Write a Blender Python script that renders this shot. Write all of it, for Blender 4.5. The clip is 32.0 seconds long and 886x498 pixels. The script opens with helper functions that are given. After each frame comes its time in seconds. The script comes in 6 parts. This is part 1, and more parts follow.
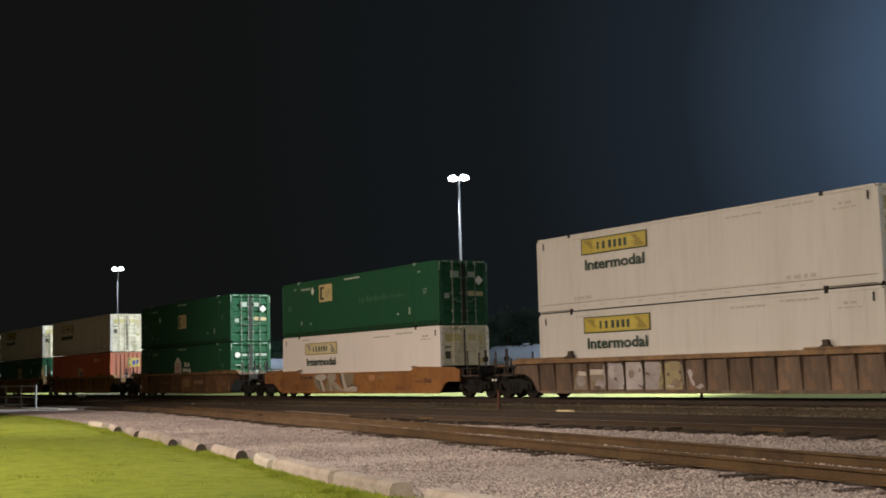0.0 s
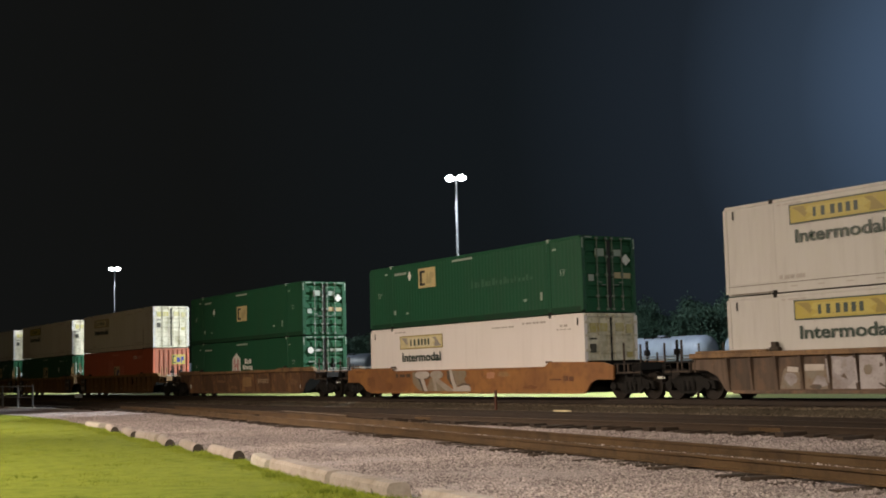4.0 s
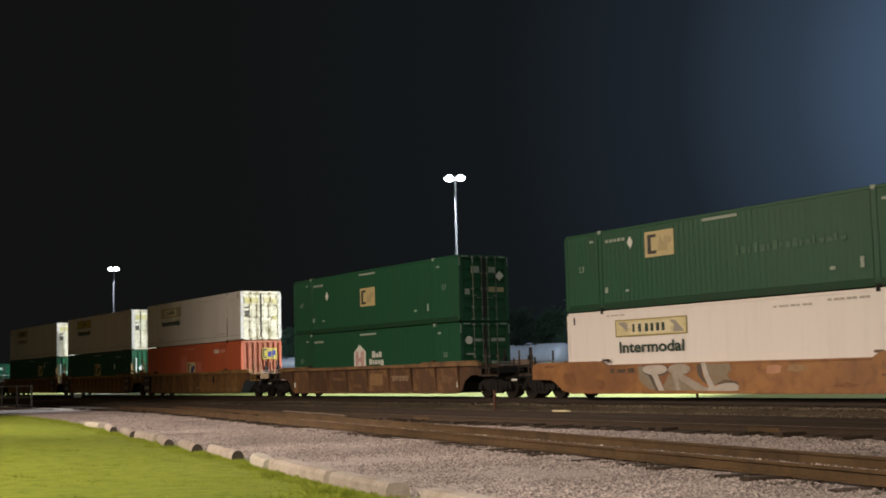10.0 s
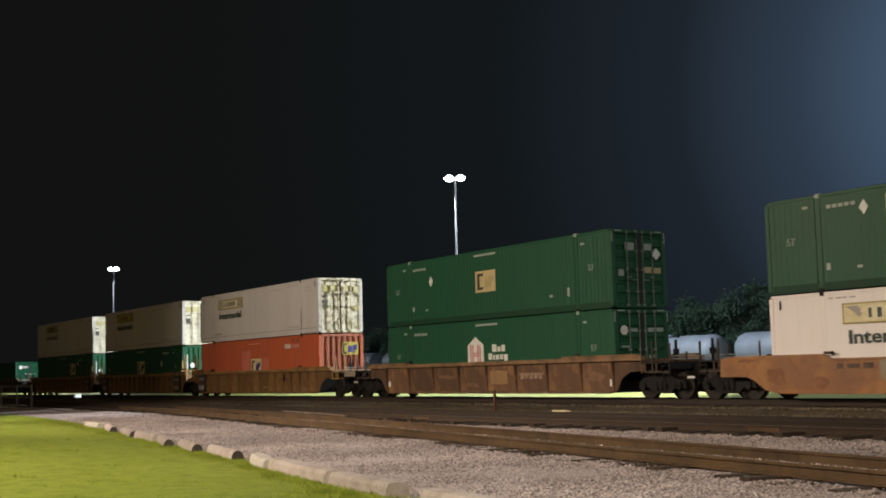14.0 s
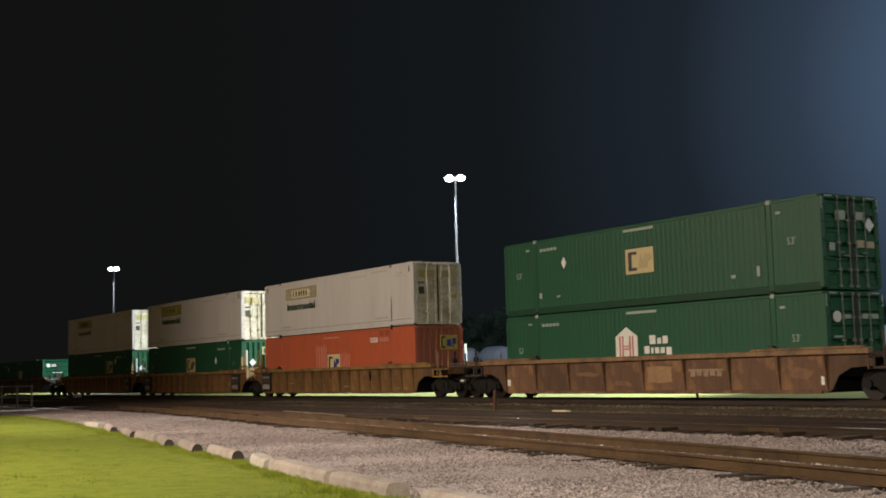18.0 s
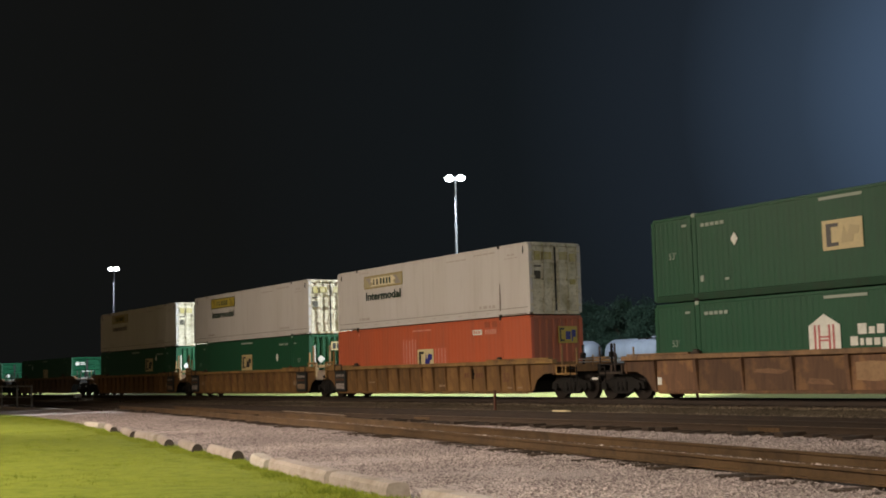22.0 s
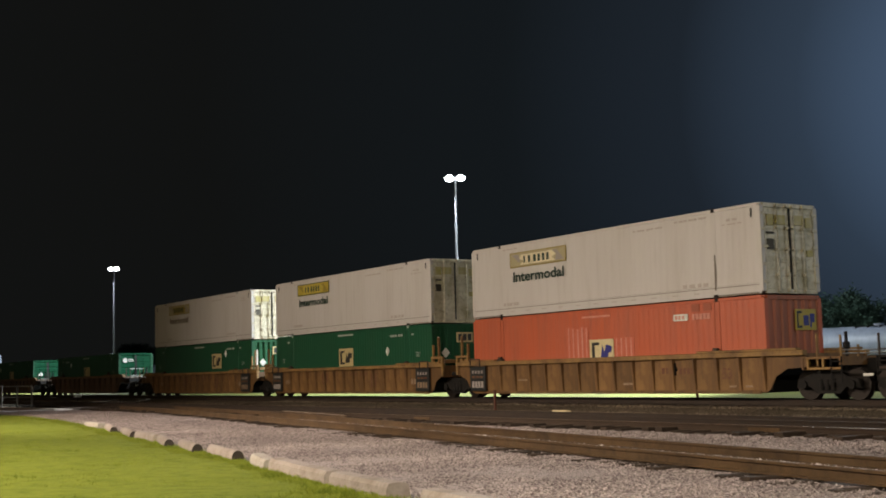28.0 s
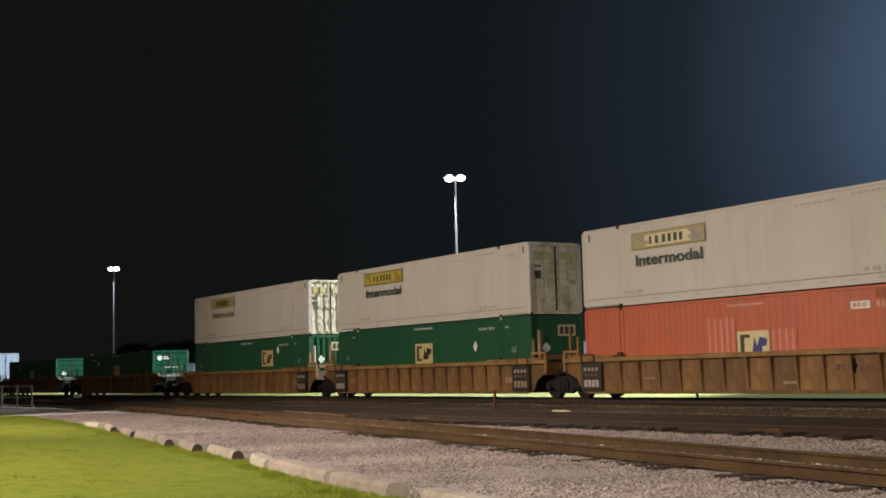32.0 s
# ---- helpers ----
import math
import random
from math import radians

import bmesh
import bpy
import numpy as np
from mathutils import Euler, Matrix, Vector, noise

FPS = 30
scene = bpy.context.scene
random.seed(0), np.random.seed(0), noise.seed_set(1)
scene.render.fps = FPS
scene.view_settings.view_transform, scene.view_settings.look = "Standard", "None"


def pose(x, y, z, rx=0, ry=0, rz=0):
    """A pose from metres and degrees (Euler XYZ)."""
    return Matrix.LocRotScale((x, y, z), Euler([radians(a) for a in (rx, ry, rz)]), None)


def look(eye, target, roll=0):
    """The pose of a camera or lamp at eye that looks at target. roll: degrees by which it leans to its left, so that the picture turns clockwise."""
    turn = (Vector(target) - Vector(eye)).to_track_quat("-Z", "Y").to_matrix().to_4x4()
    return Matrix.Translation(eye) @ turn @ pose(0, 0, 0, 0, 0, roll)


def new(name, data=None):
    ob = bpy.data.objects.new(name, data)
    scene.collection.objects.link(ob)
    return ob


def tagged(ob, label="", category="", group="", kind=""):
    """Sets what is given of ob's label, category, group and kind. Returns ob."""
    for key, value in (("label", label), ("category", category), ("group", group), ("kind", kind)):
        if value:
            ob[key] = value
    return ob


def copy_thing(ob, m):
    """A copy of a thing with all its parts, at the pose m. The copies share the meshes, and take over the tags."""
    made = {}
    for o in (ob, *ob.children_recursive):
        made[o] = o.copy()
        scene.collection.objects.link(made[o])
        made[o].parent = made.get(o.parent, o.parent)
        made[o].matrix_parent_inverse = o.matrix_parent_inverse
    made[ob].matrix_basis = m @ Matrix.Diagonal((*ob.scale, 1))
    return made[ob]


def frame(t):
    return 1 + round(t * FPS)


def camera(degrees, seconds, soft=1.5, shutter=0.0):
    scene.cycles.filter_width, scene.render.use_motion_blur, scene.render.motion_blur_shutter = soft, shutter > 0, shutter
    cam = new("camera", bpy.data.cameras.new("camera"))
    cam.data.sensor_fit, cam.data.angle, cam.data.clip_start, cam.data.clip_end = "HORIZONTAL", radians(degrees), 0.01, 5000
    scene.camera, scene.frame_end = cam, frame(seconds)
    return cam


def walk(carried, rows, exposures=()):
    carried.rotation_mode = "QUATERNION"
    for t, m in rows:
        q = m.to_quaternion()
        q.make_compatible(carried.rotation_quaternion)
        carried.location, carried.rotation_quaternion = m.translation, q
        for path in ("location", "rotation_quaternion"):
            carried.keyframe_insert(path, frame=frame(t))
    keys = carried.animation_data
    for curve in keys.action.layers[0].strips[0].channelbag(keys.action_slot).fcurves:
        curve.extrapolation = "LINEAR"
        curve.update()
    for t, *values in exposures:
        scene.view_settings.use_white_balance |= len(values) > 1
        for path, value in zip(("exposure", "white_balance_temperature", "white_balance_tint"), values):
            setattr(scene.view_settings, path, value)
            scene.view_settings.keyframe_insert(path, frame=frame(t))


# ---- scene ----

# ------------------------------------------------------------------ camera
EYE = Vector((0, 0, 1.10))
AIM = Vector((-8.385, 5.3585, 2.0892))


def aim(turn):
    """The pose of the camera, turned to its left by that many degrees."""
    way = Matrix.Rotation(radians(turn), 3, "Z") @ (AIM - EYE)
    return look(EYE, EYE + way, -1.46)


cam = camera(39.25, 32.0, soft=1.8, shutter=0.6)
walk(cam, [(0, aim(0.17)), (0.5, aim(0.155)), (1, aim(0.12)), (1.5, aim(0.095)), (2, aim(0.045)), (3, aim(0.04)),
           (5.5, aim(0.02)), (7, aim(0)), (12, aim(-0.01)), (13, aim(-0.035)), (14, aim(-0.01)), (18, aim(0)), (32, aim(0))])

# ------------------------------------------------------------------ light
scene.view_settings.exposure = 0.0


def night_sky():
    world = bpy.data.worlds.new("night_sky")
    world.use_nodes = True
    nt = world.node_tree
    nt.nodes.clear()
    out = nt.nodes.new("ShaderNodeOutputWorld")
    bg = nt.nodes.new("ShaderNodeBackground")
    co = nt.nodes.new("ShaderNodeTexCoord")
    dot = nt.nodes.new("ShaderNodeVectorMath")
    dot.operation = "DOT_PRODUCT"
    dot.inputs[1].default_value = Vector((-0.50, 0.84, 0.20)).normalized()
    nt.links.new(co.outputs["Generated"], dot.inputs[0])
    # bluish lamp glare towards the right is put into the sky colour
    ramp = nt.nodes.new("ShaderNodeValToRGB")
    e = ramp.color_ramp.elements
    e[0].position, e[0].color = 0.0, (0.0068, 0.0066, 0.0060, 1)
    e[1].position, e[1].color = 1.0, (0.066, 0.106, 0.176, 1)
    for pos, col in ((0.80, (0.0056, 0.0060, 0.0058)), (0.92, (0.0068, 0.0090, 0.0108)), (0.965, (0.0125, 0.0178, 0.0255)), (0.985, (0.0285, 0.0440, 0.0685))):
        k = e.new(pos)
        k.color = (*col, 1)
    nt.links.new(dot.outputs["Value"], ramp.inputs["Fac"])
    nt.links.new(ramp.outputs["Color"], bg.inputs["Color"])
    bg.inputs["Strength"].default_value = 1.0
    nt.links.new(bg.outputs[0], out.inputs[0])
    scene.world = world


night_sky()


def lamp(name, eye, target, watts, colour, cone, blend):
    data = bpy.data.lights.new(name, "SPOT")
    data.energy, data.color, data.shadow_soft_size = watts, colour, 0.25
    data.spot_size, data.spot_blend = radians(cone), blend
    ob = new(name, data)
    ob.matrix_world = look(eye, target)
    return ob


# the yard masts behind the train; the third is unseen, added at their spacing to light the door ends; the last one
# stands outside the view and throws its flood down the line
COOL = (0.90, 0.97, 1.0)
WARM = (1.0, 0.80, 0.63)
MASTS = ((-91.6, 60.0, 18.4), (-188.3, 60.0, 18.4), (5.1, 60.0, 18.4), (-48.5, 66.0, 19.5))
for mx, my, mz in MASTS[:3]:
    lamp("mast_light", (mx, my - 0.9, mz - 0.4), (mx, my - 18, 0), 72000 if mx < 0 else 14000, COOL, 150, 0.6)
    lamp("mast_light", (mx, my + 0.9, mz - 0.4), (mx, my + 30, 2), 38000, COOL, 140, 0.6)
mx, my, mz = MASTS[3]
lamp("mast_light", (mx, my - 0.9, mz - 0.4), (-85, 32, 2), 210000, COOL, 104, 0.4)
lamp("mast_light", (mx, my + 0.9, mz - 0.4), (-85, 96, 0), 9000, COOL, 140, 0.7)
# extra light added on this mast for the grass strip under the train
lamp("mast_light", (mx + 0.9, my, mz - 0.4), (mx + 8, my - 18, 0), 26000, COOL, 140, 0.6)
# unseen lawn lamps; after the first, added fill for gravel, train side and turf
UNSEEN_LAWN_LAMPS = ((-46.0, -3.0, 13.0), (-6.0, -7.0, 14.0), (-88.0, -12.0, 14.0), (-27.0, -4.0, 9.0))
for (lx, ly, lz), aim_at, watts, colour, cone, blend in zip(UNSEEN_LAWN_LAMPS, ((-46, 29, 3.5), (-8, -3, 0), (-92, 29, 10), (-28, 1, 0)), (24300, 26000, 3200, 11500),
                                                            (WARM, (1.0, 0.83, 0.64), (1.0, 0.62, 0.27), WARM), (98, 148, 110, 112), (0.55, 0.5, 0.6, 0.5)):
    lamp("unseen_lawn_light", (lx, ly, lz - 0.5), aim_at, watts, colour, cone, blend)


# ------------------------------------------------------------------ materials
def mat(name, colour, rough=0.6, metal=0.0, vary=0.25, scale=3.0, fine=40.0, bump=0.1, dirt=None, dirt_amount=0.4, streak=False,
        spread=0.0, emit=0.0, spec=0.5, wear=None):
    """A procedural surface: a base colour, broad stains and fine grain over it, a bump, and a spread from object to object."""
    m = bpy.data.materials.new(name)
    m.use_nodes = True
    nt = m.node_tree
    p = nt.nodes["Principled BSDF"]
    p.inputs["Roughness"].default_value = rough
    p.inputs["Metallic"].default_value = metal
    p.inputs["Specular IOR Level"].default_value = spec
    co = nt.nodes.new("ShaderNodeTexCoord")
    mp = nt.nodes.new("ShaderNodeMapping")
    if streak:
        mp.inputs["Scale"].default_value = (1.0, 1.0, 0.12)
    nt.links.new(co.outputs["Object"], mp.inputs["Vector"])
    big = nt.nodes.new("ShaderNodeTexNoise")
    big.inputs["Scale"].default_value, big.inputs["Detail"].default_value = scale, 5
    nt.links.new(mp.outputs["Vector"], big.inputs["Vector"])
    small = nt.nodes.new("ShaderNodeTexNoise")
    small.inputs["Scale"].default_value, small.inputs["Detail"].default_value = fine, 3
    nt.links.new(co.outputs["Object"], small.inputs["Vector"])
    base = nt.nodes.new("ShaderNodeMix")
    base.data_type = "RGBA"
    base.inputs["A"].default_value = (*[c * (1 - vary) for c in colour], 1)
    base.inputs["B"].default_value = (*[min(1, c * (1 + vary)) for c in colour], 1)
    nt.links.new(small.outputs["Fac"], base.inputs["Factor"])
    last = base.outputs["Result"]
    if dirt:
        edge = nt.nodes.new("ShaderNodeMapRange")
        edge.inputs["From Min"].default_value, edge.inputs["From Max"].default_value = 0.42, 0.72
        edge.inputs["To Max"].default_value = dirt_amount
        nt.links.new(big.outputs["Fac"], edge.inputs["Value"])
        mix = nt.nodes.new("ShaderNodeMix")
        mix.data_type = "RGBA"
        nt.links.new(edge.outputs["Result"], mix.inputs["Factor"])
        nt.links.new(last, mix.inputs["A"])
        mix.inputs["B"].default_value = (*dirt, 1)
        last = mix.outputs["Result"]
        mid = nt.nodes.new("ShaderNodeTexNoise")
        mid.inputs["Scale"].default_value, mid.inputs["Detail"].default_value = scale * 5.5, 6
        nt.links.new(mp.outputs["Vector"], mid.inputs["Vector"])
        edge = nt.nodes.new("ShaderNodeMapRange")
        edge.inputs["From Min"].default_value, edge.inputs["From Max"].default_value = 0.5, 0.75
        edge.inputs["To Max"].default_value = dirt_amount * 0.8
        nt.links.new(mid.outputs["Fac"], edge.inputs["Value"])
        mix = nt.nodes.new("ShaderNodeMix")
        mix.data_type = "RGBA"
        nt.links.new(edge.outputs["Result"], mix.inputs["Factor"])
        nt.links.new(last, mix.inputs["A"])
        mix.inputs["B"].default_value = (*[c * 0.75 for c in dirt], 1)
        last = mix.outputs["Result"]
    if wear:
        worn = nt.nodes.new("ShaderNodeTexNoise")
        worn.inputs["Scale"].default_value, worn.inputs["Detail"].default_value = scale * 1.7, 8
        nt.links.new(co.outputs["Object"], worn.inputs["Vector"])
        edge = nt.nodes.new("ShaderNodeMapRange")
        edge.inputs["From Min"].default_value, edge.inputs["From Max"].default_value = 0.53, 0.66
        edge.inputs["To Max"].default_value = 0.7
        nt.links.new(worn.outputs["Fac"], edge.inputs["Value"])
        mix = nt.nodes.new("ShaderNodeMix")
        mix.data_type = "RGBA"
        nt.links.new(edge.outputs["Result"], mix.inputs["Factor"])
        nt.links.new(last, mix.inputs["A"])
        mix.inputs["B"].default_value = (*wear, 1)
        last = mix.outputs["Result"]
    if spread:
        info = nt.nodes.new("ShaderNodeObjectInfo")
        hsv = nt.nodes.new("ShaderNodeHueSaturation")
        val = nt.nodes.new("ShaderNodeMapRange")
        val.inputs["To Min"].default_value, val.inputs["To Max"].default_value = 1 - spread, 1 + spread
        nt.links.new(info.outputs["Random"], val.inputs["Value"])
        nt.links.new(val.outputs["Result"], hsv.inputs["Value"])
        nt.links.new(last, hsv.inputs["Color"])
        last = hsv.outputs["Color"]
    nt.links.new(last, p.inputs["Base Color"])
    if bump:
        b = nt.nodes.new("ShaderNodeBump")
        b.inputs["Strength"].default_value, b.inputs["Distance"].default_value = bump, 0.02
        nt.links.new(small.outputs["Fac"], b.inputs["Height"])
        nt.links.new(b.outputs["Normal"], p.inputs["Normal"])
    if emit:
        p.inputs["Emission Color"].default_value = (*colour, 1)
        p.inputs["Emission Strength"].default_value = emit
    return m


def gravel(name, dark, light, size, bump=0.8, island=False):
    """Crushed stone: cells of random shade with dark joints, over broad stains."""
    m = bpy.data.materials.new(name)
    m.use_nodes = True
    nt = m.node_tree
    p = nt.nodes["Principled BSDF"]
    p.inputs["Roughness"].default_value = 0.9
    p.inputs["Specular IOR Level"].default_value = 0.15
    co = nt.nodes.new("ShaderNodeTexCoord")
    vo = nt.nodes.new("ShaderNodeTexVoronoi")
    vo.inputs["Scale"].default_value = 1 / size
    nt.links.new(co.outputs["Object"], vo.inputs["Vector"])
    bw = nt.nodes.new("ShaderNodeRGBToBW")
    nt.links.new(vo.outputs["Color"], bw.inputs["Color"])
    fac = bw.outputs["Val"]
    if island:
        geo = nt.nodes.new("ShaderNodeNewGeometry")
        fac = geo.outputs["Random Per Island"]
    ramp = nt.nodes.new("ShaderNodeValToRGB")
    e = ramp.color_ramp.elements
    e[0].position, e[0].color = 0.15, (*dark, 1)
    e[1].position, e[1].color = 0.9, (*light, 1)
    nt.links.new(fac, ramp.inputs["Fac"])
    no = nt.nodes.new("ShaderNodeTexNoise")
    no.inputs["Scale"].default_value, no.inputs["Detail"].default_value = 0.35, 6
    nt.links.new(co.outputs["Object"], no.inputs["Vector"])
    mr = nt.nodes.new("ShaderNodeMapRange")
    mr.inputs["From Min"].default_value, mr.inputs["From Max"].default_value = 0.3, 0.7
    mr.inputs["To Min"].default_value, mr.inputs["To Max"].default_value = 0.75, 1.2
    nt.links.new(no.outputs["Fac"], mr.inputs["Value"])
    hsv = nt.nodes.new("ShaderNodeHueSaturation")
    nt.links.new(mr.outputs["Result"], hsv.inputs["Value"])
    nt.links.new(ramp.outputs["Color"], hsv.inputs["Color"])
    nt.links.new(hsv.outputs["Color"], p.inputs["Base Color"])
    b = nt.nodes.new("ShaderNodeBump")
    b.inputs["Strength"].default_value, b.inputs["Distance"].default_value = bump, size * 0.5
    b.invert = True
    nt.links.new(vo.outputs["Distance"], b.inputs["Height"])
    nt.links.new(b.outputs["Normal"], p.inputs["Normal"])
    return m


M_WHITE = mat("white_container_paint", (0.532, 0.520, 0.508), 0.5, 0, 0.05, 0.7, 60, 0.03, (0.40, 0.375, 0.335), 0.28, True)
M_WHITE_CLEAN = mat("clean_white_container_paint", (0.77, 0.73, 0.72), 0.5, 0, 0.04, 0.7, 60, 0.02, (0.68, 0.625, 0.59), 0.2, True)
M_FAINT = mat("faint_grey_lettering", (0.40, 0.365, 0.34), 0.5, 0, 0.1, 3, 50, 0.02)
M_RED_DOOR = mat("dull_red_door_paint", (0.34, 0.095, 0.045), 0.55, 0, 0.12, 1.5, 40, 0.05, (0.16, 0.075, 0.04), 0.6, True)
# the green door paint with the far end's weaker light put into it
M_GREEN_DOOR_DIM = mat("dim_lit_green_door_paint", (0.008, 0.075, 0.036), 0.7, 0, 0.12, 2.0, 40, 0.05, (0.012, 0.05, 0.028), 0.5, True, spec=0.08)
M_RAILGLINT = mat("pale_glint_rail_steel", (0.55, 0.50, 0.47), 0.45, 0.4, 0.1, 1.5, 30, 0.03)
M_WHITE_DOOR = mat("dirty_white_door_paint", (0.66, 0.62, 0.50), 0.5, 0, 0.08, 1.3, 40, 0.05, (0.30, 0.265, 0.145), 0.8)
M_OLIVE = mat("olive_faded_door_film", (0.42, 0.36, 0.10), 0.6, 0, 0.15, 2.2, 30, 0.02, (0.55, 0.50, 0.34), 0.9)
# bottom rails of the green containers, darker than their walls
M_GREEN_RAIL = mat("darker_green_rail_paint", (0.009, 0.048, 0.024), 0.6, 0, 0.15, 1.2, 40, 0.05, (0.020, 0.038, 0.022), 0.6, True, spec=0.2)
M_GRIME = mat("greasy_brown_lock_steel", (0.055, 0.040, 0.030), 0.8, 0, 0.25, 5, 40, 0.2, (0.02, 0.016, 0.013), 0.6)
M_SEAM_SLOT = mat("dark_seam_and_slot_film", (0.16, 0.14, 0.115), 0.7, 0, 0.2, 3, 40, 0.02)
M_GREEN = mat("green_container_paint", (0.0125, 0.078, 0.039), 0.5, 0, 0.1, 0.8, 60, 0.03, (0.020, 0.072, 0.038), 0.5, True, spec=0.25)
M_GREEN_DOOR = mat("green_door_paint", (0.015, 0.088, 0.041), 0.6, 0, 0.12, 2.0, 40, 0.05, (0.035, 0.08, 0.042), 0.5, True, spec=0.15)
M_RED = mat("orange_red_container_paint", (0.455, 0.097, 0.038), 0.5, 0, 0.08, 0.9, 60, 0.03, (0.34, 0.10, 0.06), 0.5, True)
M_BLUE = mat("pale_blue_container_paint", (0.36, 0.46, 0.60), 0.5, 0, 0.08, 0.9, 60, 0.03, (0.3, 0.33, 0.36), 0.5, True)
M_STEEL = mat("galvanised_steel", (0.36, 0.36, 0.35), 0.5, 0.15, 0.15, 4, 60, 0.05, (0.2, 0.16, 0.11), 0.4)
M_DOORGEAR = mat("dull_painted_door_gear", (0.185, 0.22, 0.19), 0.6, 0.1, 0.15, 4, 60, 0.05, (0.08, 0.11, 0.08), 0.6)
M_GASKET_SHADE = mat("black_gasket_and_recess_shade", (0.02, 0.02, 0.02), 0.8, 0, 0.2, 4, 60, 0.05)
M_YELLOW = mat("yellow_sign_film", (0.40, 0.32, 0.035), 0.5, 0, 0.08, 3, 50, 0.02, (0.45, 0.33, 0.12), 0.4)
M_YELLOW_PALE = mat("pale_yellow_sign_film", (0.46, 0.38, 0.07), 0.5, 0, 0.08, 3, 50, 0.02, (0.40, 0.33, 0.10), 0.4)
M_OLIVEMARK = mat("olive_sign_film", (0.26, 0.20, 0.035), 0.5, 0, 0.08, 3, 50, 0.02)
M_CREAM = mat("cream_sign_film", (0.53, 0.44, 0.22), 0.5, 0, 0.08, 3, 50, 0.02, (0.4, 0.34, 0.2), 0.4)
M_PALECREAM = mat("pale_cream_sign_film", (0.70, 0.64, 0.44), 0.5, 0, 0.1, 2, 30, 0.02, (0.55, 0.48, 0.30), 0.5)
M_CREAMSIGN = mat("yellow_cream_sign_film", (0.66, 0.58, 0.33), 0.5, 0, 0.12, 2, 30, 0.02, (0.45, 0.40, 0.24), 0.6)
M_BLACK = mat("black_sign_film", (0.018, 0.02, 0.02), 0.5, 0, 0.1, 3, 50, 0.02)
M_DARKGREEN = mat("dark_green_lettering", (0.012, 0.035, 0.024), 0.5, 0, 0.1, 3, 50, 0.02)
M_FADEDWORD = mat("faded_lettering_film", (0.20, 0.17, 0.13), 0.6, 0, 0.15, 3, 30, 0.02, (0.32, 0.28, 0.22), 0.7)
M_NAVY = mat("navy_sign_film", (0.02, 0.025, 0.20), 0.5, 0, 0.1, 3, 50, 0.02)
M_MARK = mat("white_marking_film", (0.70, 0.72, 0.68), 0.5, 0, 0.08, 3, 50, 0.02, (0.4, 0.42, 0.38), 0.4)
M_TARGET = mat("white_target_enamel", (0.88, 0.88, 0.86), 0.4, 0, 0.04, 3, 50, 0.0)
M_DULL = mat("dull_marking_film", (0.30, 0.36, 0.31), 0.6, 0, 0.15, 3, 30, 0.02)
M_FADED = mat("faded_marking", (0.042, 0.115, 0.068), 0.6, 0, 0.25, 3, 12, 0.02, (0.016, 0.08, 0.038), 0.8)
M_TAN = mat("tan_sign_film", (0.40, 0.33, 0.17), 0.5, 0, 0.08, 3, 50, 0.02)
M_GREYMARK = mat("grey_marking_film", (0.30, 0.27, 0.25), 0.5, 0, 0.08, 3, 50, 0.02)
M_LOGORED = mat("red_sign_film", (0.42, 0.10, 0.10), 0.5, 0, 0.08, 3, 50, 0.02)
M_DOORPLATE = mat("dark_grey_door_plate", (0.06, 0.055, 0.04), 0.7, 0, 0.2, 4, 30, 0.05)
M_RUSTBROWN = mat("brown_weathered_railcar_paint", (0.112, 0.076, 0.054), 0.75, 0, 0.2, 1.1, 35, 0.2, (0.045, 0.028, 0.020), 0.85, True, 0.32, wear=(0.17, 0.10, 0.06))
M_TANBROWN = mat("tan_brown_weathered_railcar_paint", (0.128, 0.066, 0.034), 0.75, 0, 0.2, 1.1, 35, 0.2, (0.060, 0.030, 0.015), 0.85, True, 0.34, wear=(0.225, 0.120, 0.048))
M_ORANGE = mat("orange_railcar_paint", (0.33, 0.150, 0.046), 0.55, 0, 0.16, 0.5, 35, 0.12, (0.15, 0.062, 0.028), 0.75, False, 0.06, wear=(0.20, 0.085, 0.035))
M_OCHRE = mat("ochre_railcar_paint", (0.165, 0.086, 0.027), 0.7, 0, 0.2, 1.1, 35, 0.15, (0.085, 0.045, 0.022), 0.85, True, 0.24, wear=(0.225, 0.125, 0.040))
M_CHORD_BROWN = mat("yellowed_brown_edge_paint", (0.215, 0.125, 0.058), 0.7, 0, 0.2, 1.5, 35, 0.2, (0.07, 0.042, 0.026), 0.8, False, 0.1)
M_CHORD_OCHRE = mat("yellowed_ochre_edge_paint", (0.27, 0.160, 0.052), 0.7, 0, 0.2, 1.5, 35, 0.2, (0.11, 0.06, 0.03), 0.8, False, 0.1)
M_RUSTMARK = mat("faded_rust_lettering", (0.13, 0.05, 0.028), 0.8, 0, 0.2, 4, 30, 0.05, (0.18, 0.11, 0.05), 0.7)
M_BEIGEMARK = mat("faded_beige_lettering", (0.30, 0.215, 0.14), 0.7, 0, 0.2, 4, 30, 0.05, (0.16, 0.10, 0.06), 0.8)
M_STAIN = mat("dark_rust_stain", (0.17, 0.070, 0.028), 0.7, 0, 0.25, 3, 14, 0.15, (0.26, 0.12, 0.04), 0.8)
M_SMEAR = mat("worn_smear", (0.185, 0.105, 0.055), 0.75, 0, 0.2, 2, 20, 0.1, (0.13, 0.065, 0.032), 0.8)
M_PATCH = mat("pale_repaint_patch", (0.30, 0.185, 0.085), 0.55, 0, 0.15, 2, 30, 0.05, (0.20, 0.11, 0.05), 0.7)
